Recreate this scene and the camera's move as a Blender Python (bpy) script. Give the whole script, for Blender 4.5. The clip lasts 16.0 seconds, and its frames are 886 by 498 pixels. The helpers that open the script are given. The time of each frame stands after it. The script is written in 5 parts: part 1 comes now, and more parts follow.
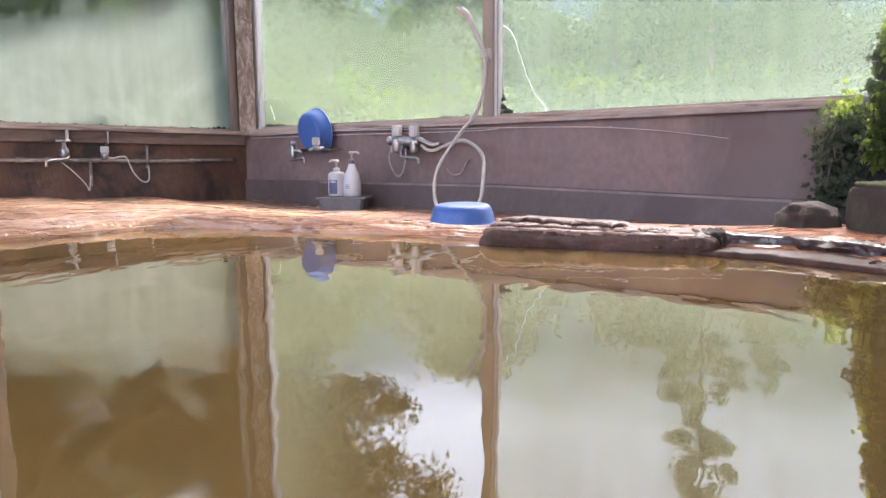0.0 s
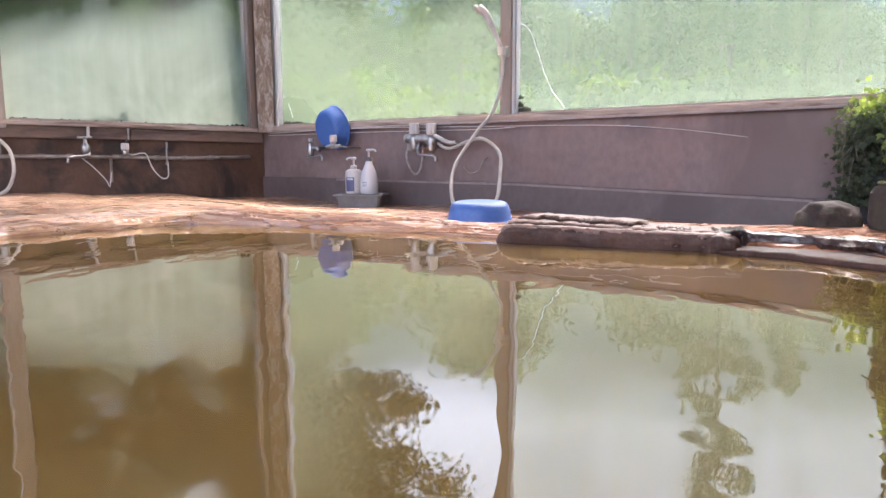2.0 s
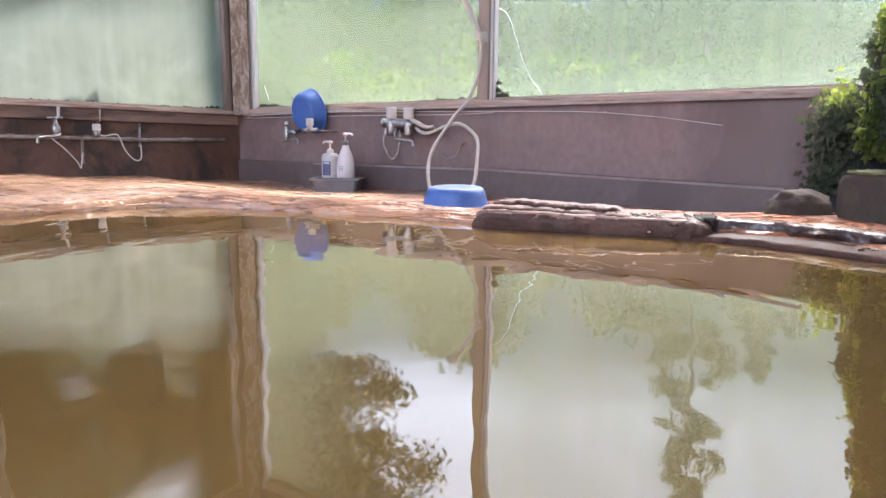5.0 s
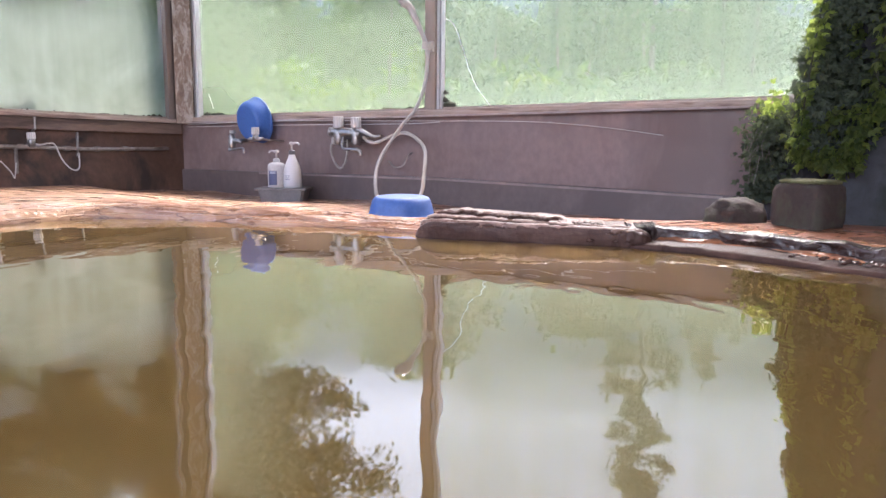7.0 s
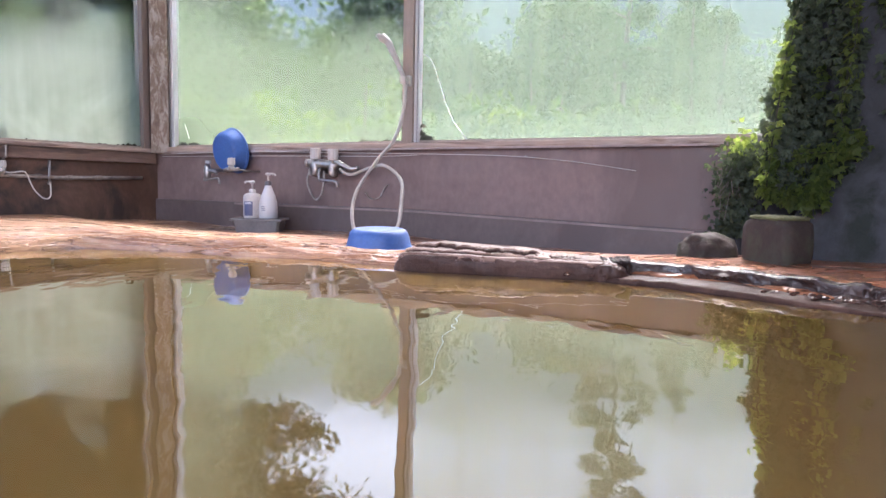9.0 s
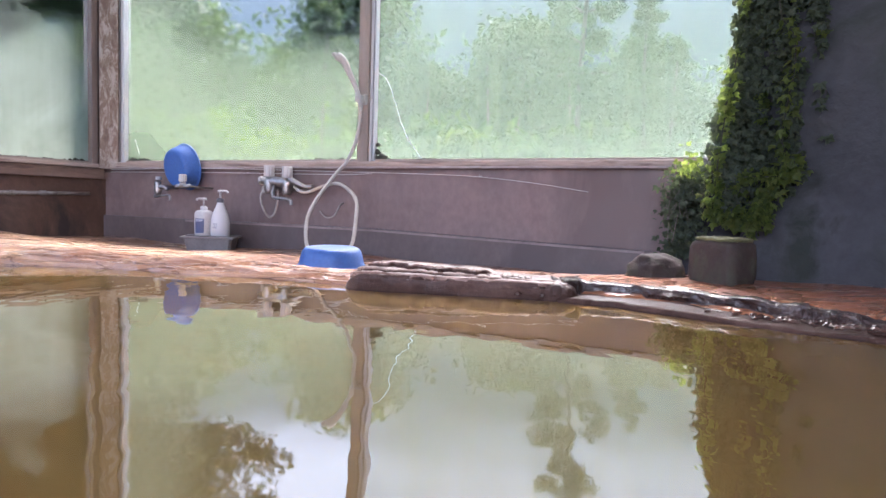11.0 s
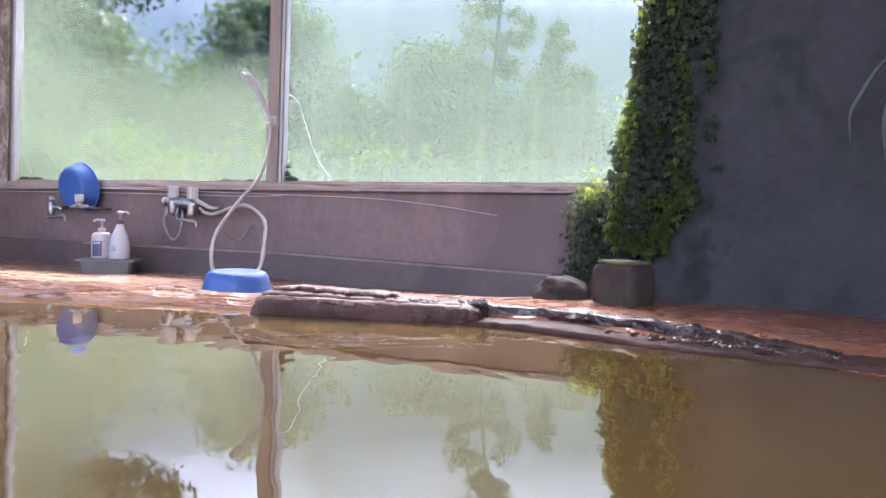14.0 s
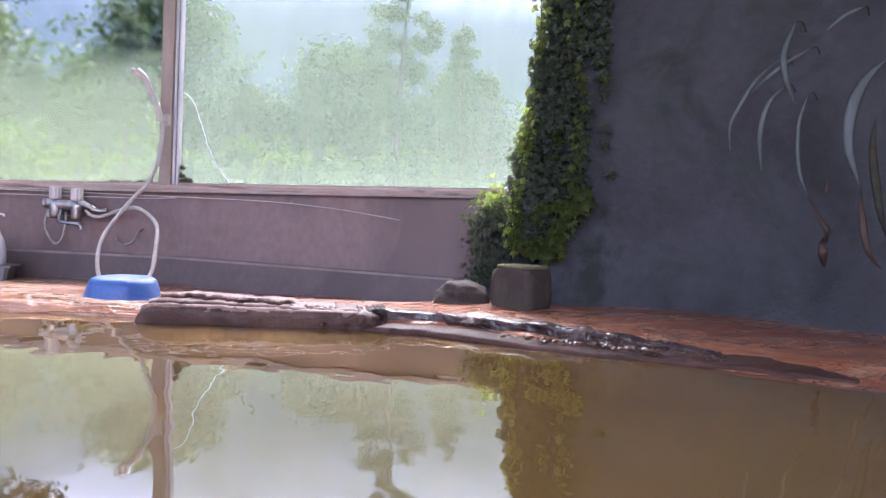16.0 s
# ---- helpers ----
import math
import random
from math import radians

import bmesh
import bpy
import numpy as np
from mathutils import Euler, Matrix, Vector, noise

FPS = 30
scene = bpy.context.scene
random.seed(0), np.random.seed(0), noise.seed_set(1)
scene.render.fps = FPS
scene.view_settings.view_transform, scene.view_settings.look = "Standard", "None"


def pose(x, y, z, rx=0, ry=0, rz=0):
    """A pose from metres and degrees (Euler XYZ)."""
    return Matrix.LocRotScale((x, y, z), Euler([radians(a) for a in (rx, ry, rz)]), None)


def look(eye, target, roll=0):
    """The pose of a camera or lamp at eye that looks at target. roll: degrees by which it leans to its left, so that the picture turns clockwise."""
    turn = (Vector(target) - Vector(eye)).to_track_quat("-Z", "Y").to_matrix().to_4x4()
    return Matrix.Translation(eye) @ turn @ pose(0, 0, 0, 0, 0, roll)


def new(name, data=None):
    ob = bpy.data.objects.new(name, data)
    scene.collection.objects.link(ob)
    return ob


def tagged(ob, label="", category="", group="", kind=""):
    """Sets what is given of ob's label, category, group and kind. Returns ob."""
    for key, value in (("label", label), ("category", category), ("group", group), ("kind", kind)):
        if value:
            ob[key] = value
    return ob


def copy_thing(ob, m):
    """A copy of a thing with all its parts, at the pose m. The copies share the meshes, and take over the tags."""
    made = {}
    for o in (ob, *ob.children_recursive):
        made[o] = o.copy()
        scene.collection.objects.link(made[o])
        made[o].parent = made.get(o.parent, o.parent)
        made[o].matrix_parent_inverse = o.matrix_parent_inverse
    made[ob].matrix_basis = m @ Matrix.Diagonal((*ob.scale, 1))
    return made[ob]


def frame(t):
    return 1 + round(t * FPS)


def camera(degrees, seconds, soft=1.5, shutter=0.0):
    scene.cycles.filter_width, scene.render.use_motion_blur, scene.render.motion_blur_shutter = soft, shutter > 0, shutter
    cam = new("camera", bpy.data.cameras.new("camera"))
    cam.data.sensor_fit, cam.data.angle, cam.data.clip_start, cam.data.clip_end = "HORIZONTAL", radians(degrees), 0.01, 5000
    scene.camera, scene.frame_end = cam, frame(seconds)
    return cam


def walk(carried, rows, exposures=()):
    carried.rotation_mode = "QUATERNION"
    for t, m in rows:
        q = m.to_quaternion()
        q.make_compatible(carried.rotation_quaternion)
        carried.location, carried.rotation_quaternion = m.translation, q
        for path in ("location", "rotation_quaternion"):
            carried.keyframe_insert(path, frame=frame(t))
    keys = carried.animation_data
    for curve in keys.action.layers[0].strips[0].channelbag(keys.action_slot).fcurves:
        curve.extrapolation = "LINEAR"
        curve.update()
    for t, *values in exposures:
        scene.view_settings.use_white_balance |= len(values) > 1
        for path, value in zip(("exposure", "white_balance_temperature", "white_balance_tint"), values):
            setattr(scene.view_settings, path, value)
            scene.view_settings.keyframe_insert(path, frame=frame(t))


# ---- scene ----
cam = camera(63.85, 16.0, soft=1.5)
PATH = [
    (0.0, 0.0000, 0.0000, 0.2532, -0.000, -7.853, 0.441),
    (0.5, -0.0008, -0.0023, 0.2563, 0.262, -7.749, 0.449),
    (1.0, -0.0016, -0.0047, 0.2561, 0.613, -7.673, 0.437),
    (1.5, -0.0040, -0.0050, 0.2546, 0.948, -7.748, 0.370),
    (2.0, -0.0075, -0.0038, 0.2487, 1.243, -7.943, 0.214),
    (2.5, -0.0095, -0.0037, 0.2485, 1.387, -8.352, 0.075),
    (3.0, -0.0073, -0.0041, 0.2481, 1.310, -8.698, -0.014),
    (3.5, -0.0036, -0.0062, 0.2480, 0.974, -8.955, -0.061),
    (4.0, -0.0006, -0.0040, 0.2456, 0.449, -9.108, -0.244),
    (6.5, 0.0137, -0.0016, 0.2459, -2.802, -8.770, -0.457),
    (7.0, 0.0265, 0.0031, 0.2465, -4.215, -8.320, -0.532),
    (7.5, 0.0281, 0.0027, 0.2482, -5.322, -7.781, -0.781),
    (8.0, 0.0217, 0.0031, 0.2474, -5.957, -7.152, -0.943),
    (8.5, 0.0155, -0.0004, 0.2499, -6.239, -6.454, -1.107),
    (9.0, 0.0122, -0.0046, 0.2533, -6.300, -5.800, -1.166),
    (11.5, 0.0293, -0.0085, 0.2562, -10.597, -3.883, -1.758),
    (12.0, 0.0307, -0.0144, 0.2591, -11.312, -3.491, -1.677),
    (12.5, 0.0344, -0.0173, 0.2599, -12.284, -2.930, -1.801),
    (13.0, 0.0375, -0.0201, 0.2628, -13.437, -2.477, -1.937),
    (13.5, 0.0392, -0.0186, 0.2615, -14.806, -2.296, -2.056),
    (14.0, 0.0451, -0.0130, 0.2607, -16.483, -2.206, -2.091),
    (14.5, 0.0510, -0.0114, 0.2631, -18.436, -2.068, -2.252),
    (15.0, 0.0596, -0.0077, 0.2635, -20.398, -1.879, -2.388),
    (15.5, 0.0677, -0.0038, 0.2622, -22.222, -1.717, -2.450),
    (16.0, 0.0748, -0.0091, 0.2646, -23.865, -1.620, -2.324),
]
walk(cam, [(t, pose(x, y, z, 90 + pitch, roll, yaw)) for t, x, y, z, yaw, pitch, roll in PATH],
     exposures=[(0.0, 3.67, 5850, 19), (9.0, 3.71, 5650, 20), (12.5, 3.68, 5420, 21), (16.0, 3.70, 5400, 28)])

# ---- daylight: hazy sky, soft sun over the roof ----
world = bpy.data.worlds.new("world")
scene.world = world
world.use_nodes = True
wn = world.node_tree
sky = wn.nodes.new("ShaderNodeTexSky")
sky.sky_type = "NISHITA"
sky.sun_disc = False
sky.sun_elevation = radians(50)
sky.sun_rotation = radians(28)
sky.air_density, sky.dust_density, sky.ozone_density = 1.0, 8.0, 1.0
wn.nodes["Background"].inputs["Strength"].default_value = 0.092
wn.links.new(sky.outputs["Color"], wn.nodes["Background"].inputs["Color"])
sun = new("sun", bpy.data.lights.new("sun", "SUN"))
sun.data.energy = 0.12
sun.data.angle = radians(14)
sun.data.color = (1.0, 0.95, 0.86)
sun.matrix_world = look((0, 0, 0), (-math.sin(radians(28)) * math.cos(radians(50)), -math.cos(radians(28)) * math.cos(radians(50)), -math.sin(radians(50))))


def fill_light(name, watts, size, m):
    """An added fill lamp in an unseen open side of the room."""
    lamp = new(name, bpy.data.lights.new(name, "AREA"))
    lamp.data.shape, lamp.data.size, lamp.data.size_y = "RECTANGLE", *size
    lamp.data.energy = watts
    lamp.matrix_world = m
    return lamp


# both lamps are added to brighten the room, stronger than the sky would
fill_light("back_fill_light", 15, (3.4, 1.85), look((-1.55, -3.15, 1.28), (-1.3, 0.0, 1.1)))
fill_light("west_fill_light", 4, (5.4, 1.6), look((-3.36, -0.3, 1.35), (0.0, -0.1, 1.0)))


# ---- materials ----
def shader(name, base=(0.5, 0.5, 0.5), rough=0.6, metal=0.0):
    m = bpy.data.materials.new(name)
    m.use_nodes = True
    p = m.node_tree.nodes["Principled BSDF"]
    p.inputs["Base Color"].default_value = (*base, 1)
    p.inputs["Roughness"].default_value = rough
    p.inputs["Metallic"].default_value = metal
    return m, m.node_tree, p


def tex_noise(nt, scale, detail=4.0, rough=0.55, stretch=(1, 1, 1), distortion=0.0, space="Object"):
    tc = nt.nodes.new("ShaderNodeTexCoord")
    mp = nt.nodes.new("ShaderNodeMapping")
    mp.inputs["Scale"].default_value = stretch
    n = nt.nodes.new("ShaderNodeTexNoise")
    n.inputs["Scale"].default_value = scale
    n.inputs["Detail"].default_value = detail
    n.inputs["Roughness"].default_value = rough
    n.inputs["Distortion"].default_value = distortion
    nt.links.new(tc.outputs[space], mp.inputs["Vector"])
    nt.links.new(mp.outputs["Vector"], n.inputs["Vector"])
    return n.outputs["Fac"]


def ramp(nt, fac, stops):
    r = nt.nodes.new("ShaderNodeValToRGB")
    els = r.color_ramp.elements
    while len(els) < len(stops):
        els.new(0.5)
    for e, (p, c) in zip(els, stops):
        e.position = p
        e.color = (*c, 1) if len(c) == 3 else c
    nt.links.new(fac, r.inputs["Fac"])
    return r.outputs["Color"]


def mix(nt, fac, a, b, mode="MIX"):
    m = nt.nodes.new("ShaderNodeMix")
    m.data_type, m.blend_type = "RGBA", mode
    for sock, v in ((m.inputs[0], fac), (m.inputs[6], a), (m.inputs[7], b)):
        if isinstance(v, (int, float)):
            sock.default_value = v
        elif isinstance(v, tuple):
            sock.default_value = (*v, 1)
        else:
            nt.links.new(v, sock)
    return m.outputs[2]


def bump(nt, p, height, distance=0.005, strength=1.0):
    b = nt.nodes.new("ShaderNodeBump")
    b.inputs["Distance"].default_value = distance
    b.inputs["Strength"].default_value = strength
    nt.links.new(height, b.inputs["Height"])
    nt.links.new(b.outputs["Normal"], p.inputs["Normal"])
    return b


def grey(v):
    return (v, v, v)


def mottled(name, lo, hi, rough=(0.5, 0.8), scale=8.0, fine=60.0, stretch=(1, 1, 1), relief=0.003, metal=0.0, stain=None, stain_scale=3.0):
    """A surface with a broad and a fine variation, optional stains and relief."""
    m, nt, p = shader(name, hi, 0.6, metal)
    big = tex_noise(nt, scale, 5, 0.6, stretch)
    small = tex_noise(nt, fine, 4, 0.6, stretch)
    col = ramp(nt, big, [(0.3, lo), (0.7, hi)])
    col = mix(nt, 0.5, col, ramp(nt, small, [(0.3, grey(0.55)), (0.7, grey(1.0))]), "MULTIPLY")
    if stain:
        s = ramp(nt, tex_noise(nt, stain_scale, 6, 0.65, stretch, 0.6), [(0.5, grey(0)), (0.62, grey(1))])
        col = mix(nt, s, col, stain)
    nt.links.new(col, p.inputs["Base Color"])
    nt.links.new(ramp(nt, big, [(0.3, grey(rough[0])), (0.7, grey(rough[1]))]), p.inputs["Roughness"])
    bump(nt, p, mix(nt, 0.6, big, small), relief)
    return m


M_DEPOSIT, nt, p = shader("mineral deposit", (0.4, 0.2, 0.1), 0.35)
p.inputs["Coat Weight"].default_value = 0.3
p.inputs["Coat Roughness"].default_value = 0.15
big = tex_noise(nt, 2.2, 5, 0.55, (1, 0.9, 1), 0.6)
band = tex_noise(nt, 7.0, 5, 0.55, (0.5, 1.0, 5.0), 1.0)
small = tex_noise(nt, 55, 4, 0.55, (0.6, 0.6, 2.0))
tan = ramp(nt, big, [(0.32, (0.33, 0.175, 0.098)), (0.5, (0.48, 0.295, 0.18)), (0.68, (0.61, 0.42, 0.28))])
rust = ramp(nt, big, [(0.32, (0.27, 0.088, 0.036)), (0.5, (0.38, 0.142, 0.062)), (0.68, (0.46, 0.20, 0.098))])
tc = nt.nodes.new("ShaderNodeTexCoord")
sep = nt.nodes.new("ShaderNodeSeparateXYZ")
nt.links.new(tc.outputs["Object"], sep.inputs[0])
mr = nt.nodes.new("ShaderNodeMapRange")
mr.inputs[1].default_value, mr.inputs[2].default_value = -0.9, 0.9
nt.links.new(sep.outputs[0], mr.inputs[0])
col = mix(nt, mr.outputs[0], tan, rust)
col = mix(nt, ramp(nt, band, [(0.46, grey(0)), (0.64, grey(0.6))]), col, (0.20, 0.078, 0.038))
col = mix(nt, ramp(nt, band, [(0.32, grey(0.5)), (0.44, grey(0))]), col, (0.66, 0.42, 0.27))
vein = tex_noise(nt, 6.0, 5, 0.5, (0.4, 1.1, 4.0), 1.2)
crack_mask = ramp(nt, vein, [(0.465, grey(0)), (0.485, grey(0.75)), (0.505, grey(0))])
col = mix(nt, crack_mask, col, (0.10, 0.040, 0.024))
col = mix(nt, 0.35, col, ramp(nt, small, [(0.3, grey(0.5)), (0.7, grey(1))]), "MULTIPLY")
nt.links.new(col, p.inputs["Base Color"])
nt.links.new(ramp(nt, band, [(0.35, grey(0.12)), (0.6, grey(0.45))]), p.inputs["Roughness"])
bump(nt, p, mix(nt, 0.4, mix(nt, 0.2, band, small), crack_mask, "SUBTRACT"), 0.008)


def bedrock(name, dark, mid, pale, rough, wet=(0.15, 0.3), shine=0.3):
    """Wet layered rock with cloudy colour, faint bedding and a fine grain."""
    m, nt, p = shader(name, mid, 0.35)
    p.inputs["Specular IOR Level"].default_value = shine
    p.inputs["Coat Weight"].default_value = wet[0]
    p.inputs["Coat Roughness"].default_value = wet[1]
    big = tex_noise(nt, 7.0, 6, 0.62, (1, 1, 1.6), 0.5)
    band = tex_noise(nt, 11.0, 7, 0.65, (0.7, 0.8, 4.5), 1.6)
    small = tex_noise(nt, 110, 5, 0.65)
    col = ramp(nt, big, [(0.3, dark), (0.52, mid), (0.72, pale)])
    col = mix(nt, ramp(nt, band, [(0.54, grey(0)), (0.66, grey(0.55))]), col, dark)
    col = mix(nt, 0.5, col, ramp(nt, small, [(0.3, grey(0.45)), (0.7, grey(1))]), "MULTIPLY")
    nt.links.new(col, p.inputs["Base Color"])
    nt.links.new(ramp(nt, big, [(0.35, grey(rough[0])), (0.62, grey(rough[1]))]), p.inputs["Roughness"])
    bump(nt, p, mix(nt, 0.5, band, small), 0.006)
    return m


M_ROCK = bedrock("dark damp rock with front shade in it", (0.045, 0.021, 0.015), (0.085, 0.043, 0.032), (0.135, 0.077, 0.058), (0.4, 0.65), (0.08, 0.3))
M_ROCKPALE = bedrock("pale pinkish rock bed with top light in it", (0.15, 0.085, 0.066), (0.29, 0.185, 0.15), (0.42, 0.30, 0.255), (0.25, 0.5))
M_WETROCK = bedrock("wet dark rock", (0.024, 0.012, 0.010), (0.050, 0.027, 0.022), (0.09, 0.052, 0.042), (0.12, 0.35), (0.3, 0.06), 0.5)
M_SHELF = bedrock("wet pinkish-brown shelf", (0.045, 0.022, 0.016), (0.080, 0.041, 0.030), (0.12, 0.066, 0.050), (0.4, 0.65), (0.0, 0.1), 0.2)

# clear surface over a cloud of silt
M_WATER = bpy.data.materials.new("spring water surface")
M_WATER.use_nodes = True
nt = M_WATER.node_tree
nt.nodes.remove(nt.nodes["Principled BSDF"])
w1 = tex_noise(nt, 5.5, 2, 0.45, (1.6, 0.9, 1))
w2 = tex_noise(nt, 16.0, 2, 0.4, (1.2, 0.9, 1))
gloss = nt.nodes.new("ShaderNodeBsdfGlossy")
gloss.inputs["Roughness"].default_value = 0.0
ripple = bump(nt, gloss, mix(nt, 0.06, w1, w2), 0.0015)
facing = nt.nodes.new("ShaderNodeLayerWeight")
nt.links.new(ripple.outputs["Normal"], facing.inputs["Normal"])
power = nt.nodes.new("ShaderNodeMath")
power.operation = "POWER"
nt.links.new(facing.outputs["Facing"], power.inputs[0])
power.inputs[1].default_value = 3.2
fres = nt.nodes.new("ShaderNodeMapRange")
fres.inputs[3].default_value, fres.inputs[4].default_value = 0.17, 1.0
nt.links.new(power.outputs[0], fres.inputs[0])
clear = nt.nodes.new("ShaderNodeBsdfTransparent")
ms = nt.nodes.new("ShaderNodeMixShader")
nt.links.new(fres.outputs[0], ms.inputs[0])
nt.links.new(clear.outputs[0], ms.inputs[1])
nt.links.new(gloss.outputs[0], ms.inputs[2])
nt.links.new(ms.outputs[0], nt.nodes["Material Output"].inputs["Surface"])
M_SILT, nt, p = shader("suspended ochre silt", (0.26, 0.165, 0.05), 1.0)
p.inputs["Specular IOR Level"].default_value = 0.0
cloud = tex_noise(nt, 1.1, 4, 0.55, (1, 1, 1), 0.5)
nt.links.new(ramp(nt, cloud, [(0.35, (0.35, 0.225, 0.070)), (0.65, (0.41, 0.278, 0.097))]), p.inputs["Base Color"])

M_WALL = mottled("dark stained lower wall", (0.175, 0.120, 0.111), (0.235, 0.168, 0.156), (0.35, 0.7), 2.0, 30, (1, 1, 0.7), 0.002, stain=(0.125, 0.085, 0.079), stain_scale=1.4)
M_PLINTH = mottled("darker mottled foot of the wall", (0.098, 0.071, 0.067), (0.142, 0.105, 0.099), (0.3, 0.6), 2.0, 30, (1, 1, 0.7), 0.002, stain=(0.085, 0.062, 0.060), stain_scale=1.8)
M_REDWALL = mottled("reddish iron-stained wall", (0.085, 0.044, 0.028), (0.15, 0.082, 0.055), (0.35, 0.7), 4.0, 45, (1, 1, 0.7), 0.004, stain=(0.035, 0.023, 0.019))
M_APRON = mottled("worn brown apron board", (0.13, 0.083, 0.062), (0.21, 0.142, 0.108), (0.4, 0.7), 4.0, 45, (0.5, 3, 3), 0.003, stain=(0.065, 0.042, 0.034))
M_WOOD = mottled("weathered sill wood", (0.32, 0.235, 0.19), (0.50, 0.40, 0.34), (0.45, 0.75), 5, 50, (0.4, 6, 6), 0.003, stain=(0.17, 0.115, 0.092), stain_scale=5)
M_DARKWOOD = mottled("dark window timber", (0.15, 0.115, 0.095), (0.25, 0.195, 0.165), (0.5, 0.8), 5, 50, (6, 6, 0.5), 0.003)
M_MULLION = mottled("mullion timber", (0.26, 0.20, 0.165), (0.38, 0.31, 0.265), (0.5, 0.8), 5, 50, (6, 6, 0.5), 0.003)
M_POST, nt, p = shader("peeling painted post", (0.2, 0.15, 0.12), 0.8)
peel = tex_noise(nt, 22, 8, 0.72, (1, 1, 0.4), 0.7)
fine = tex_noise(nt, 90, 4, 0.6)
col = ramp(nt, peel, [(0.40, (0.17, 0.115, 0.085)), (0.50, (0.24, 0.18, 0.14)), (0.56, (0.36, 0.31, 0.265)), (0.7, (0.47, 0.42, 0.37))])
nt.links.new(mix(nt, 0.5, col, ramp(nt, fine, [(0.3, grey(0.55)), (0.7, grey(1))]), "MULTIPLY"), p.inputs["Base Color"])
bump(nt, p, peel, 0.006)
M_ALU = mottled("aluminium window frame", (0.50, 0.50, 0.52), (0.66, 0.66, 0.68), (0.35, 0.55), 8, 80, (4, 4, 0.4), 0.001)
M_GASKET, _, _ = shader("black gasket", (0.03, 0.03, 0.03), 0.6)
M_PLASTER = mottled("aged plaster", (0.34, 0.29, 0.25), (0.46, 0.41, 0.36), (0.7, 0.9), 3, 40, relief=0.002)
# unseen ceiling, its colour raised to bounce light into the room
M_CEIL = mottled("ceiling boards lightened for bounce", (0.30, 0.23, 0.18), (0.42, 0.34, 0.27), (0.6, 0.8), 3, 40, (0.5, 5, 1), 0.002)
M_DARKROCK = mottled("dark mossy rock wall", (0.024, 0.024, 0.028), (0.060, 0.059, 0.067), (0.6, 0.95), 3.2, 26, relief=0.012, stain=(0.020, 0.024, 0.020), stain_scale=2.5)
M_STONE = mottled("grey-brown stone", (0.034, 0.022, 0.018), (0.062, 0.043, 0.035), (0.75, 0.95), 9, 60, relief=0.006, stain=(0.055, 0.052, 0.034), stain_scale=6)
M_MOSS = mottled("moss", (0.07, 0.072, 0.025), (0.15, 0.145, 0.06), (0.8, 0.95), 30, 140, relief=0.006)
M_CHROME = mottled("limescaled chrome", (0.26, 0.25, 0.25), (0.48, 0.465, 0.455), (0.24, 0.55), 20, 120, relief=0.0008, metal=1.0)
M_PIPE = mottled("scaled steel pipe", (0.20, 0.17, 0.155), (0.50, 0.46, 0.42), (0.3, 0.6), 14, 80, relief=0.002, metal=0.6)
M_BLUE = mottled("blue plastic", (0.040, 0.108, 0.35), (0.060, 0.148, 0.43), (0.42, 0.6), 7, 90, relief=0.0005)
M_WHITE = mottled("white plastic", (0.50, 0.48, 0.48), (0.58, 0.56, 0.56), (0.25, 0.4), 8, 90, relief=0.0003)
M_MILKY, nt, p = shader("milky plastic bottle", (0.56, 0.55, 0.57), 0.35)
p.inputs["Subsurface Weight"].default_value = 0.2
p.inputs["Subsurface Radius"].default_value = (0.03, 0.03, 0.04)
M_LABEL, _, _ = shader("blue label", (0.075, 0.085, 0.17), 0.5)
M_LABELTEXT, _, _ = shader("label lines", (0.6, 0.62, 0.72), 0.5)
M_GREYPL = mottled("worn grey plastic", (0.14, 0.125, 0.125), (0.22, 0.205, 0.205), (0.4, 0.6), 9, 90, relief=0.0008)
M_DARKPL, _, _ = shader("dark pump collar", (0.10, 0.09, 0.10), 0.4)
M_HOSE = mottled("cream shower hose", (0.38, 0.345, 0.31), (0.52, 0.48, 0.44), (0.35, 0.55), 12, 90, (1, 1, 1), 0.0006)
M_KNOB, nt, p = shader("frosted acrylic knob", (0.43, 0.40, 0.385), 0.35)
M_WIRE, _, _ = shader("pale wire", (0.55, 0.52, 0.5), 0.4)
M_CRACK, _, _ = shader("white crack filler", (0.85, 0.85, 0.85), 0.5)
M_LIPLIGHT = mottled("pale sill lip highlight", (0.26, 0.2, 0.19), (0.42, 0.36, 0.34), (0.5, 0.7), 9, 60, relief=0.001)
M_SCALEDIM = mottled("faint scale band", (0.19, 0.14, 0.135), (0.33, 0.26, 0.25), (0.5, 0.7), 9, 60, relief=0.001)
M_RUBBLE = mottled("wet brown rubble", (0.04, 0.021, 0.018), (0.12, 0.065, 0.05), (0.03, 0.12), 20, 90, relief=0.003)
M_GRIME = mottled("dark grime and moss", (0.02, 0.022, 0.012), (0.06, 0.055, 0.035), (0.8, 0.95), 30, 140, relief=0.004)


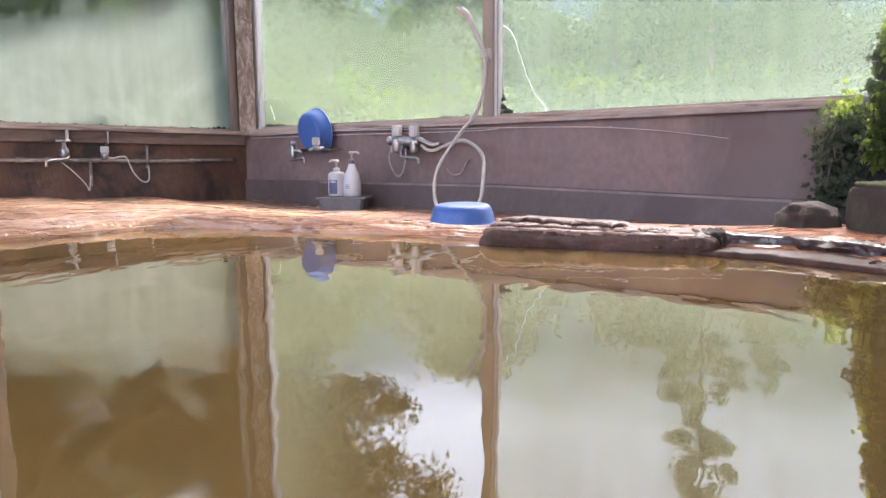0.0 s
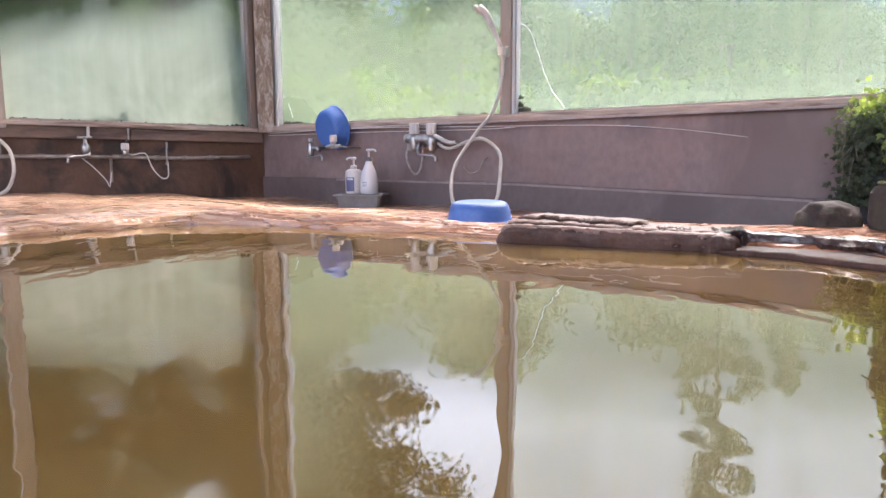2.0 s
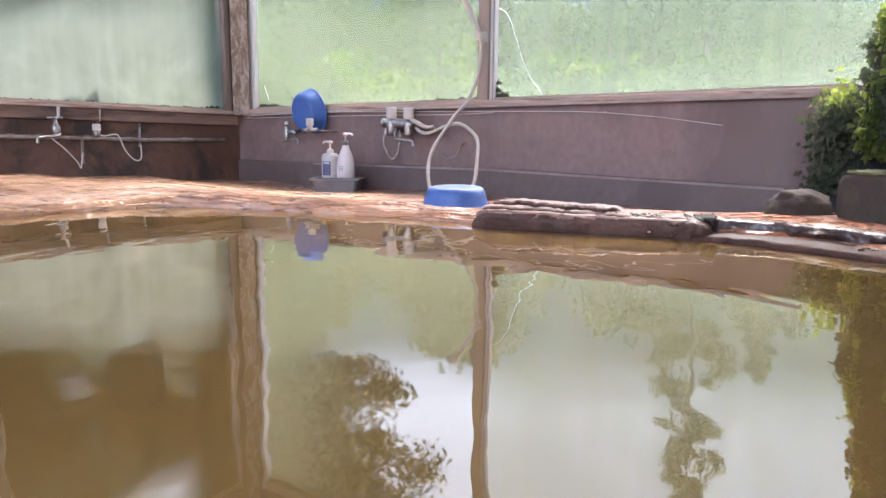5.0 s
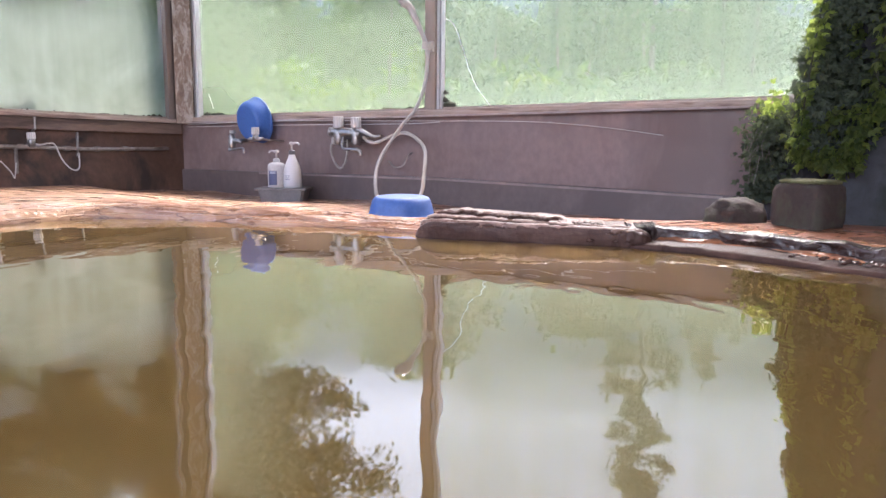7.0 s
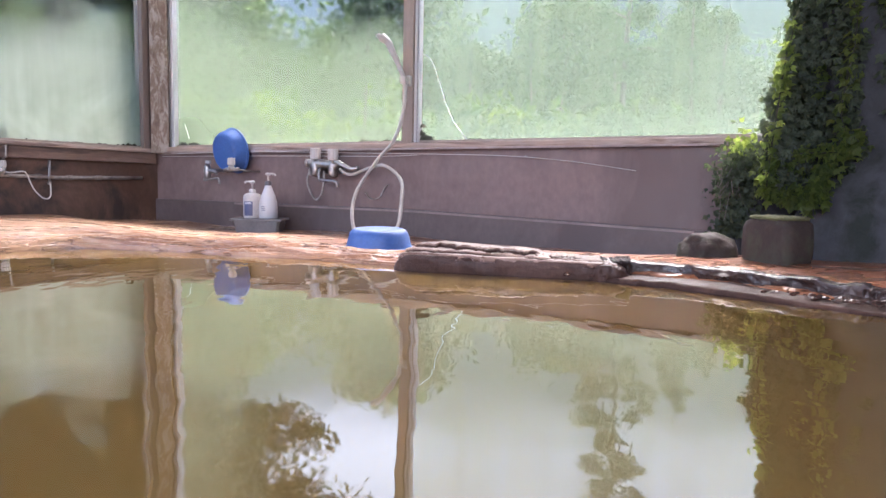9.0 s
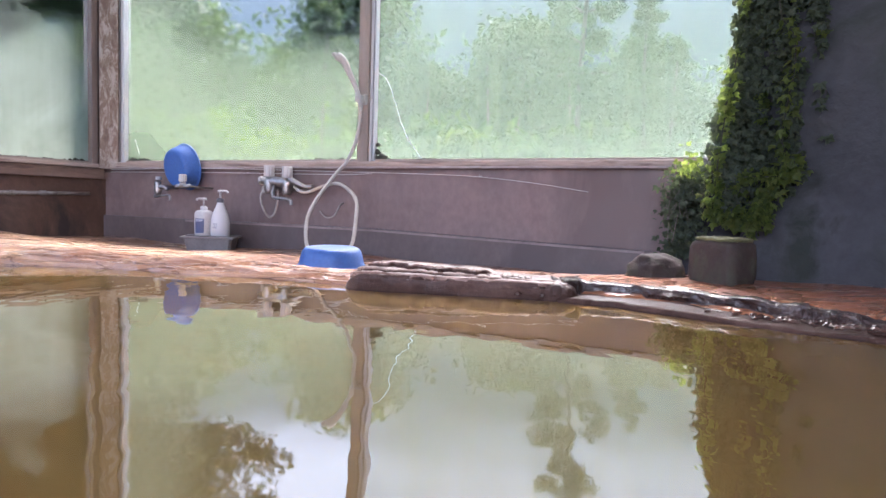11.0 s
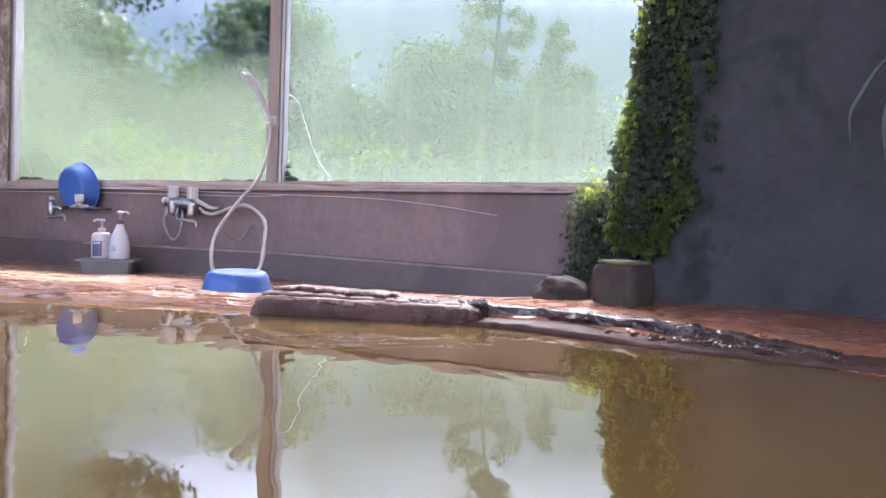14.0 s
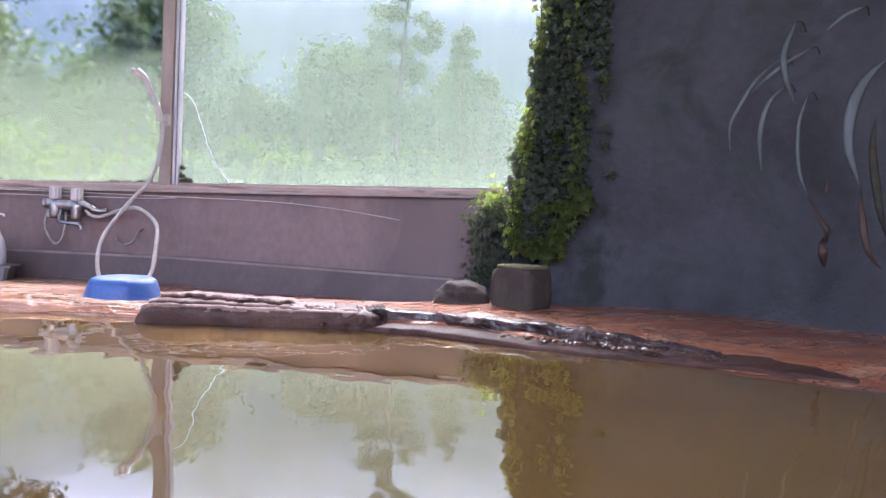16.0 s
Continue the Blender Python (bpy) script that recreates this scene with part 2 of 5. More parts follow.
def foggy_glass(name, lo, hi, scale, grades=(), blur=0.15, tint=(0.9, 0.92, 0.92), streak=0.25):
    """A pane with condensation: clear where the noise is low, a scattering film where it is high; runs follow z."""
    m = bpy.data.materials.new(name)
    m.use_nodes = True
    nt = m.node_tree
    nt.nodes.remove(nt.nodes["Principled BSDF"])
    out = nt.nodes["Material Output"]
    clear = nt.nodes.new("ShaderNodeBsdfRefraction" if blur else "ShaderNodeBsdfTransparent")
    clear.inputs["Color"].default_value = (0.97, 0.99, 0.98, 1)
    if blur:
        clear.inputs["IOR"].default_value = 1.1
        clear.inputs["Roughness"].default_value = blur
    gloss = nt.nodes.new("ShaderNodeBsdfGlossy")
    gloss.inputs["Roughness"].default_value = 0.06
    facing = nt.nodes.new("ShaderNodeLayerWeight")
    power = nt.nodes.new("ShaderNodeMath")
    power.operation = "POWER"
    nt.links.new(facing.outputs["Facing"], power.inputs[0])
    power.inputs[1].default_value = 5.0
    fres = nt.nodes.new("ShaderNodeMapRange")
    fres.inputs[3].default_value, fres.inputs[4].default_value = 0.005, 0.5
    nt.links.new(power.outputs[0], fres.inputs[0])
    film = nt.nodes.new("ShaderNodeBsdfTranslucent")
    film.inputs["Color"].default_value = (*tint, 1)
    broad = tex_noise(nt, scale, 4, 0.55, (1, 1, 1), 0.5)
    runs = tex_noise(nt, 9, 2, 0.5, (2.2, 2.2, 0.16))
    f = ramp(nt, mix(nt, streak, broad, runs), [(0.36, grey(lo)), (0.64, grey(hi))])
    for axis, *span in grades:
        tc = nt.nodes.new("ShaderNodeTexCoord")
        sep = nt.nodes.new("ShaderNodeSeparateXYZ")
        nt.links.new(tc.outputs["Object"], sep.inputs[0])
        mr = nt.nodes.new("ShaderNodeMapRange")
        mr.interpolation_type = "SMOOTHSTEP"
        for i, v in zip((1, 2, 3, 4), span):
            mr.inputs[i].default_value = v
        nt.links.new(sep.outputs[axis], mr.inputs[0])
        ad = nt.nodes.new("ShaderNodeMath")
        ad.operation, ad.use_clamp = "ADD", True
        nt.links.new(f, ad.inputs[0])
        nt.links.new(mr.outputs[0], ad.inputs[1])
        f = ad.outputs[0]
    a = nt.nodes.new("ShaderNodeMixShader")
    nt.links.new(f, a.inputs[0])
    nt.links.new(clear.outputs[0], a.inputs[1])
    nt.links.new(film.outputs[0], a.inputs[2])
    b = nt.nodes.new("ShaderNodeMixShader")
    nt.links.new(fres.outputs[0], b.inputs[0])
    nt.links.new(a.outputs[0], b.inputs[1])
    nt.links.new(gloss.outputs[0], b.inputs[2])
    nt.links.new(b.outputs[0], out.inputs["Surface"])
    return m


# grades: axis, from, to, added there and there
M_FOGGED = foggy_glass("steamed-up glass", 0.40, 0.98, 1.7, [(2, 0.55, 1.25, 0.04, -0.8)], blur=0.34, tint=(0.335, 0.385, 0.315), streak=0.12)
M_MISTED = foggy_glass("half-misted glass", 0.26, 0.44, 1.1, [(2, 0.7, 1.65, 0.0, -0.85), (0, -1.65, -0.75, 0.32, 0.0), (2, 0.42, 0.62, 0.14, 0.0)], blur=0.11, tint=(0.120, 0.156, 0.106), streak=0.1)
M_CLEAR = foggy_glass("lightly misted glass", 0.25, 0.45, 1.3, [(2, 0.43, 0.60, 0.22, 0.0), (2, 0.9, 1.6, 0.0, -0.06)], blur=0.0, tint=(0.135, 0.177, 0.130), streak=0.4)


def leafy(name, lo, hi, trans=0.45, rough=0.5, glow=1.0):
    m = bpy.data.materials.new(name)
    m.use_nodes = True
    nt = m.node_tree
    p = nt.nodes["Principled BSDF"]
    p.inputs["Roughness"].default_value = rough
    g = nt.nodes.new("ShaderNodeNewGeometry")
    col = ramp(nt, g.outputs["Random Per Island"], [(0.0, lo), (0.6, tuple((a + b) / 2 for a, b in zip(lo, hi))), (1.0, hi)])
    nt.links.new(col, p.inputs["Base Color"])
    t = nt.nodes.new("ShaderNodeBsdfTranslucent")
    nt.links.new(mix(nt, 1.0, col, (glow, glow, 0.6 * glow), "MULTIPLY"), t.inputs["Color"])
    ms = nt.nodes.new("ShaderNodeMixShader")
    ms.inputs[0].default_value = trans
    nt.links.new(p.outputs[0], ms.inputs[1])
    nt.links.new(t.outputs[0], ms.inputs[2])
    nt.links.new(ms.outputs[0], nt.nodes["Material Output"].inputs["Surface"])
    return m


# light on the edges and shade inside are put into two ivy colours
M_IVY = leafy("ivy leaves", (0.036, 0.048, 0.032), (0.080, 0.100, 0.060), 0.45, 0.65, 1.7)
M_IVYLIT = leafy("ivy leaves with light in their colour", (0.046, 0.064, 0.022), (0.112, 0.138, 0.046), 0.7, 0.6, 4.0)
M_LEAF_Y = leafy("yellow-green leaves", (0.085, 0.135, 0.010), (0.16, 0.22, 0.020), 0.5)
M_LEAF_G = leafy("green leaves", (0.060, 0.112, 0.020), (0.115, 0.178, 0.036), 0.5)
# paler, greyer green paints the haze of distance onto the leaves
M_LEAF_H = leafy("grey-green leaves with haze in their colour", (0.062, 0.098, 0.042), (0.088, 0.128, 0.058), 0.5)
M_LEAF_D = leafy("dark green leaves", (0.018, 0.036, 0.012), (0.036, 0.062, 0.022), 0.4)
M_STRAP = mottled("grey-green strap leaf", (0.070, 0.084, 0.080), (0.155, 0.178, 0.172), (0.6, 0.8), 6, 60, (1, 1, 0.4), 0.0008)
M_DRYLEAF = mottled("withered leaf", (0.04, 0.025, 0.018), (0.09, 0.055, 0.038), (0.6, 0.8), 20, 90, relief=0.001)
M_BARK = mottled("grey bark", (0.10, 0.085, 0.07), (0.2, 0.17, 0.14), (0.8, 0.95), 8, 40, (3, 3, 0.6), 0.01)
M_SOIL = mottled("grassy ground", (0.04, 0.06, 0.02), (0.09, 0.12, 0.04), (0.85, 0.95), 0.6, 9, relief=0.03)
# blue-grey base colour stands in for mist over the hillside
M_HILL = mottled("far wooded hillside with haze in its colour", (0.032, 0.047, 0.056), (0.055, 0.073, 0.084), (0.9, 0.95), 0.05, 0.5, relief=0.6)
# haze is painted as emission that pales from woods to sky with height
M_HAZEGLOW = bpy.data.materials.new("glowing mountainside with painted haze")
M_HAZEGLOW.use_nodes = True
nt = M_HAZEGLOW.node_tree
nt.nodes.remove(nt.nodes["Principled BSDF"])
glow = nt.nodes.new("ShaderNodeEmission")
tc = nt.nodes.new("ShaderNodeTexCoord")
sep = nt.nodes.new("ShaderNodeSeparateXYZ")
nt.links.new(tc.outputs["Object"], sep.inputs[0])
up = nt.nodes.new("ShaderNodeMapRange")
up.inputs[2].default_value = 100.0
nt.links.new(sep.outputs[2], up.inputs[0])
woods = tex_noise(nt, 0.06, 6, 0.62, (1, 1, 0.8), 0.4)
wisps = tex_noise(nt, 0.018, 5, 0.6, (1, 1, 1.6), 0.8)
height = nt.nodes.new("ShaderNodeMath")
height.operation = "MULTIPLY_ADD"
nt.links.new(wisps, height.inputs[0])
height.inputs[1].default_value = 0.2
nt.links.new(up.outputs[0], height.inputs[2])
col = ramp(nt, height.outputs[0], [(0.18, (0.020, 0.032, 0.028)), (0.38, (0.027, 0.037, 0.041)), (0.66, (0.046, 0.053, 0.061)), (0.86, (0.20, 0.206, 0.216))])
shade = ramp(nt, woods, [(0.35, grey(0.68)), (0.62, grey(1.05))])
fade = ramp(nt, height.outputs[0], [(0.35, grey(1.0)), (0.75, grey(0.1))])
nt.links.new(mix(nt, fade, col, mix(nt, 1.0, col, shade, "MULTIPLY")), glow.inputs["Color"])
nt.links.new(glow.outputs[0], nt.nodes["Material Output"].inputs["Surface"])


# ---- mesh helpers ----
def mesh_object(name, bm, material=None, smooth=False):
    me = bpy.data.meshes.new(name)
    bm.normal_update()
    bm.to_mesh(me)
    bm.free()
    if smooth:
        me.polygons.foreach_set("use_smooth", [True] * len(me.polygons))
    ob = new(name, me)
    if material:
        me.materials.append(material)
    return ob


def part(name, bm, material, parent, label="", smooth=False):
    ob = mesh_object(name, bm, material, smooth)
    ob.parent = parent
    if label:
        ob["label"] = label
    return ob


def thing(name, label, category, group="", m=None):
    ob = tagged(new(name), label, category, group)
    if m:
        ob.matrix_world = m
    return ob


def add_box(bm, x0, x1, y0, y1, z0, z1, bevel=0.0, seg=2, m=None):
    got = bmesh.ops.create_cube(bm, size=1.0)
    vs = got["verts"]
    for v in vs:
        v.co = Vector(((x0 + x1) / 2 + v.co.x * (x1 - x0), (y0 + y1) / 2 + v.co.y * (y1 - y0), (z0 + z1) / 2 + v.co.z * (z1 - z0)))
    if bevel:
        es = list({e for v in vs for e in v.link_edges})
        r = bmesh.ops.bevel(bm, geom=es, offset=bevel, segments=seg, affect="EDGES", profile=0.6)
        vs = list({v for f in r["faces"] for v in f.verts} | {v for v in vs if v.is_valid})
    if m:
        bmesh.ops.transform(bm, matrix=m, verts=vs)
    return vs


def box(*a, **k):
    bm = bmesh.new()
    add_box(bm, *a, **k)
    return bm


def spline(pts, n):
    """n points of a Catmull-Rom curve through pts."""
    P = [Vector(q) for q in pts]
    P = [P[0] * 2 - P[1]] + P + [P[-1] * 2 - P[-2]]
    out = []
    for i in range(n):
        f = i / (n - 1) * (len(P) - 3)
        k = min(int(f), len(P) - 4)
        t = f - k
        a, b, c, d = P[k:k + 4]
        out.append(0.5 * ((2 * b) + (c - a) * t + (2 * a - 5 * b + 4 * c - d) * t * t + (3 * b - a - 3 * c + d) * t ** 3))
    return out


def tube(pts, r, sides=10, bm=None, caps=True):
    """A round tube along pts; r is a radius or a function of 0..1."""
    bm = bm or bmesh.new()
    P = [Vector(q) for q in pts]
    up = Vector((0.1, 0.2, 1)).normalized()
    rings = []
    for i, c in enumerate(P):
        t = (P[min(i + 1, len(P) - 1)] - P[max(i - 1, 0)]).normalized()
        if abs(t.dot(up)) > 0.95:
            up = Vector((1, 0.3, 0.1)).normalized()
        a = t.cross(up).normalized()
        b = a.cross(t).normalized()
        up = b
        rr = r(i / (len(P) - 1)) if callable(r) else r
        rings.append([bm.verts.new(c + rr * (math.cos(6.28319 * k / sides) * a + math.sin(6.28319 * k / sides) * b)) for k in range(sides)])
    for p0, p1 in zip(rings, rings[1:]):
        for k in range(sides):
            bm.faces.new((p0[k], p0[(k + 1) % sides], p1[(k + 1) % sides], p1[k]))
    if caps:
        bm.faces.new(rings[0][::-1])
        bm.faces.new(rings[-1])
    return bm


def lathe(profile, sides=32, bm=None, m=None):
    """A turned body about z from (radius, z) pairs, closed where the radius is 0."""
    bm = bm or bmesh.new()
    rings = []
    for r, z in profile:
        if r < 1e-6:
            rings.append([bm.verts.new((0, 0, z))])
        else:
            rings.append([bm.verts.new((r * math.cos(6.28319 * k / sides), r * math.sin(6.28319 * k / sides), z)) for k in range(sides)])
    for p0, p1 in zip(rings, rings[1:]):
        for k in range(sides):
            q = [p0[k % len(p0)], p0[(k + 1) % len(p0)], p1[(k + 1) % len(p1)], p1[k % len(p1)]]
            q = list(dict.fromkeys(q))
            if len(q) > 2:
                bm.faces.new(q)
    if m:
        bmesh.ops.transform(bm, matrix=m, verts=[v for ring in rings for v in ring])
    return bm


def smoothstep(a, b, x):
    t = min(1.0, max(0.0, (x - a) / (b - a)))
    return t * t * (3 - 2 * t)


def fbm(x, y, z=0.0, octaves=4):
    return noise.fractal(Vector((x, y, z)), 1.0, 2.0, octaves)


# frames of the two window walls: x along the wall, y outward, z up
WW = Matrix(((0.8450, 0.5348, 0, 0.289), (-0.5348, 0.8450, 0, 3.655), (0, 0, 1, 0), (0, 0, 0, 1)))
LW = Matrix(((0.7568, -0.6536, 0, -1.250), (0.6536, 0.7568, 0, 4.625), (0, 0, 1, 0), (0, 0, 0, 1)))
CORNER = Vector((-1.250, 4.625, 0))


def settle(bm, k):
    """The old frames sag: heights follow the wall's length."""
    for v in bm.verts:
        v.co.z += k * v.co.x * smoothstep(0.1, 0.3, v.co.z)
    return bm


def built(name, bm, material, m, smooth=False):
    ob = mesh_object(name, bm, material, smooth)
    ob.matrix_world = m
    return tagged(ob, kind="structure")


# ---- the room ----
SAG_W, SAG_L = 0.014, -0.018
TOP = 2.35
built("wall_window", settle(box(-1.86, 2.3, 0.0, 0.16, -0.6, 0.392), SAG_W), M_WALL, WW)
def slope_top(bm):
    """The plinth's top falls towards the rock."""
    for v in bm.verts:
        if v.co.z > 0:
            v.co.z -= 0.026 * v.co.x if v.co.x > 0 else 0.0
    return bm


bm = box(-1.84, 1.75, -0.028, -0.001, -0.6, 0.082, bevel=0.006)
bmesh.ops.bisect_plane(bm, geom=bm.verts[:] + bm.edges[:] + bm.faces[:], plane_co=(0, 0, 0), plane_no=(1, 0, 0))
built("plinth", slope_top(bm), M_PLINTH, WW)
built("wall_left", settle(box(-3.0, 0.02, 0.03, 0.18, -0.6, 0.300), SAG_L), M_REDWALL, LW)
built("wall_lintel_window", box(-1.86, 2.3, -0.02, 0.14, 2.2, TOP), M_DARKWOOD, WW)
built("wall_lintel_left", box(-3.0, 0.0, -0.02, 0.14, 2.2, TOP), M_DARKWOOD, LW)

window_1 = tagged(new("window_1"), kind="structure")
window_1.matrix_world = WW
part("window_sill", settle(box(-1.84, 1.9, -0.045, 0.13, 0.394, 0.424, bevel=0.006), SAG_W), M_WOOD, window_1)
# pale strip paints the light that the sill's wet lower edge reflects
part("sill_lip_highlight", settle(box(-1.84, 1.9, -0.054, -0.046, 0.386, 0.396, bevel=0.003), SAG_W), M_LIPLIGHT, window_1, "lower edge with its highlight painted pale")
part("window_frame", settle(box(-1.685, -0.086, 0.0, 0.05, 0.4245, 0.436, bevel=0.003), SAG_W), M_MULLION, window_1)
part("window_frame", settle(box(0.002, 1.9, 0.0, 0.05, 0.4245, 0.436, bevel=0.003), SAG_W), M_MULLION, window_1)
part("window_frame", box(-1.68, 1.9, 0.0, 0.07, 2.14, 2.198, bevel=0.004), M_MULLION, window_1)
part("mullion", box(-0.085, -0.026, -0.03, 0.08, 0.415, 2.198, bevel=0.004), M_MULLION, window_1)
part("mullion_strip", box(-0.0255, -0.012, -0.012, 0.025, 0.418, 2.198, bevel=0.002), M_ALU, window_1, "pale aluminium strip")
part("gasket", box(-0.0118, -0.007, -0.004, 0.025, 0.418, 2.198), M_GASKET, window_1)
part("mullion_strip", box(-0.0068, 0.001, -0.01, 0.025, 0.418, 2.198, bevel=0.002), M_ALU, window_1, "pale aluminium strip")
part("jamb", box(-1.742, -1.724, -0.012, 0.045, 0.39, 2.198, bevel=0.002), M_ALU, window_1, "white aluminium jamb")
part("gasket", box(-1.7215, -1.714, -0.002, 0.07, 0.39, 2.198), M_GASKET, window_1)
part("jamb", box(-1.7135, -1.692, -0.010, 0.045, 0.39, 2.198, bevel=0.002), M_ALU, window_1, "white aluminium jamb")
part("jamb", box(1.9, 1.98, -0.03, 0.08, 0.39, 2.198, bevel=0.004), M_MULLION, window_1)
pane_mid = part("pane", box(-1.692, -0.085, 0.026, 0.032, 0.40, 2.16), M_MISTED, window_1, "half-misted window pane")
pane_right = part("pane", box(0.001, 1.9, 0.026, 0.032, 0.40, 2.16), M_CLEAR, window_1, "lightly misted cracked window pane")

window_2 = tagged(new("window_2"), kind="structure")
window_2.matrix_world = LW
part("window_sill", settle(box(-3.0, -0.03, -0.035, 0.13, 0.362, 0.386, bevel=0.006), SAG_L), M_WOOD, window_2)
part("apron", settle(box(-3.0, -0.03, -0.012, 0.12, 0.296, 0.3615, bevel=0.005), SAG_L), M_APRON, window_2)
part("window_frame", settle(box(-1.43, -0.11, 0.0, 0.05, 0.3865, 0.398, bevel=0.003), SAG_L), M_MULLION, window_2)
part("window_frame", box(-3.0, -0.06, 0.0, 0.07, 2.14, 2.198, bevel=0.004), M_MULLION, window_2)
part("jamb", box(-0.112, -0.075, -0.025, 0.08, 0.37, 2.198, bevel=0.004), M_DARKWOOD, window_2)
part("filler", box(-0.074, -0.01, -0.005, 0.07, 0.37, 2.198), M_DARKWOOD, window_2)
part("mullion", box(-1.535, -1.452, -0.03, 0.08, 0.37, 2.198, bevel=0.004), M_MULLION, window_2)
pane_left = part("pane", box(-1.452, -0.112, 0.026, 0.032, 0.37, 2.16), M_FOGGED, window_2, "fully steamed-up window pane")
pane_far = part("pane", box(-3.0, -1.536, 0.026, 0.032, 0.37, 2.16), M_FOGGED, window_2, "fully steamed-up window pane")
for ob in (pane_mid, pane_right, pane_left, pane_far):
    ob.visible_shadow = False

# corner post with peeling paint
bm = bmesh.new()
add_box(bm, -0.052, 0.052, -0.052, 0.052, 0.36, TOP, bevel=0.006)
post = built("corner_post", bm, M_POST, Matrix.Translation(CORNER + Vector((0.022, -0.042, 0))) @ pose(0, 0, 0, 0, 0, 4))


def wall_piece(name, a, b, z0, z1, mat, thick=0.15):
    """A wall from a to b; its inner face lies on the line, the room is on its right."""
    a, b = Vector((*a, 0)), Vector((*b, 0))
    d = b - a
    m = Matrix.Translation(a) @ pose(0, 0, 0, 0, 0, math.degrees(math.atan2(d.y, d.x)))
    return built(name, box(0, d.length, 0, thick, z0, z1), mat, m)


LEFT_END = (-3.42, 2.75)
# walls out of view; the back wall's band of open windows is added for light
wall_piece("wall_west_low", (-3.42, -3.2), LEFT_END, -0.6, 0.5, M_PLASTER)
wall_piece("wall_west_high", (-3.42, -3.2), LEFT_END, 2.2, TOP, M_PLASTER)
for k in range(4):
    wall_piece("wall_west_pier", (-3.42, -3.2 + k * 1.93), (-3.42, -3.04 + k * 1.93), 0.5, 2.2, M_PLASTER)
wall_piece("wall_back_low", (3.3, -3.2), (-3.42, -3.2), -0.6, 0.3, M_PLASTER)
wall_piece("wall_back_high", (3.3, -3.2), (-3.42, -3.2), 2.25, TOP, M_PLASTER)
# unseen stretch, closed to keep fill light off the east side
wall_piece("wall_back_light_block", (3.3, -3.2), (0.3, -3.2), 0.3, 2.25, M_PLASTER)
wall_piece("wall_back_pier", (-3.2, -3.2), (-3.42, -3.2), 0.3, 2.25, M_PLASTER)
wall_piece("wall_east", (2.1, 2.62), (3.3, -3.2), -0.6, TOP, M_PLASTER)
bm = bmesh.new()
ring = [(-3.6, -3.4), (3.5, -3.4), (2.4, 2.75), (-1.25, 4.85), (-3.6, 2.8)]
lo = [bm.verts.new((x, y, TOP)) for x, y in ring]
hi = [bm.verts.new((x, y, TOP + 0.12)) for x, y in ring]
bm.faces.new(lo[::-1])
bm.faces.new(hi)
for i in range(5):
    bm.faces.new((lo[i], lo[(i + 1) % 5], hi[(i + 1) % 5], hi[i]))
built("ceiling", bm, M_CEIL, Matrix())

# ---- pool edge, floor and water ----
SHORE = [(-1.85, -0.6), (-1.80, 0.5), (-1.58, 1.45), (-1.36, 1.93), (-1.18, 2.15), (-1.05, 2.32), (-0.87, 2.39), (-0.69, 2.36), (-0.41, 2.25),
         (-0.24, 2.19), (-0.04, 2.10), (0.13, 1.99), (0.33, 1.87), (0.47, 1.82), (0.63, 1.77), (0.74, 1.71), (0.90, 1.56), (1.02, 1.385),
         (1.14, 1.235), (1.205, 1.06), (1.28, 0.92), (1.345, 0.83), (1.55, 0.45), (1.62, -0.6)]
front = spline([(x, y, 0) for x, y in SHORE], 900)
back = spline([(1.62, -0.6, 0), (1.2, -1.7, 0), (0, -2.1, 0), (-1.3, -1.7, 0), (-1.85, -0.6, 0)], 60)[1:-1]
LOOP = front + back
ROOM = [Vector(q) for q in ((-3.5, -3.3, 0), (-3.5, 2.78, 0), (-1.27, 4.72, 0), (2.2, 2.56, 0), (3.4, -3.3, 0))]
HEIGHTS = [(-2.3, 3.7, 0.03), (-1.9, 4.05, 0.0), (-1.35, 4.5, -0.045), (-0.6, 4.15, -0.065), (0, 3.8, -0.05), (0.7, 3.35, -0.07), (1.4, 2.9, -0.09), (-0.6, 3.0, -0.02),
           (-1.4, 3.0, 0.02), (0.07, 2.5, -0.008), (0.6, 2.3, -0.01), (1.2, 2.1, 0.008), (1.45, 1.5, 0.018), (1.75, 1.15, 0.02), (2.2, 1.4, -0.01), (1.6, 0.6, 0.03), (0, -2.6, 0.03), (-2.4, 0, 0.03), (2.4, 0, 0.02)]


def floor_height(x, y):
    s = w = 0.0
    for a, b, h in HEIGHTS:
        k = 1.0 / (0.03 + (x - a) ** 2 + (y - b) ** 2) ** 2
        s, w = s + k * h, w + k
    return s / w


def wall_distance(p, d):
    best = 9.0
    for a, b in zip(ROOM, ROOM[1:] + ROOM[:1]):
        e = b - a
        den = d.x * e.y - d.y * e.x
        if abs(den) < 1e-6:
            continue
        t = ((a.x - p.x) * e.y - (a.y - p.y) * e.x) / den
        u = ((a.x - p.x) * d.y - (a.y - p.y) * d.x) / den
        if t > 0 and -1e-4 <= u <= 1.0001:
            best = min(best, t)
    return best


STEPS = [-0.10, -0.04, -0.015, -0.004] + [0.005 * k for k in range(50)] + [0.26, 0.28, 0.3, 0.32, 0.34, 0.36, 0.38, 0.4, 0.43, 0.46, 0.5, 0.54, 0.58, 0.63, 0.68, 0.74, 0.8, 0.87, 0.95, 1.06, 1.18, 1.3, 1.45]


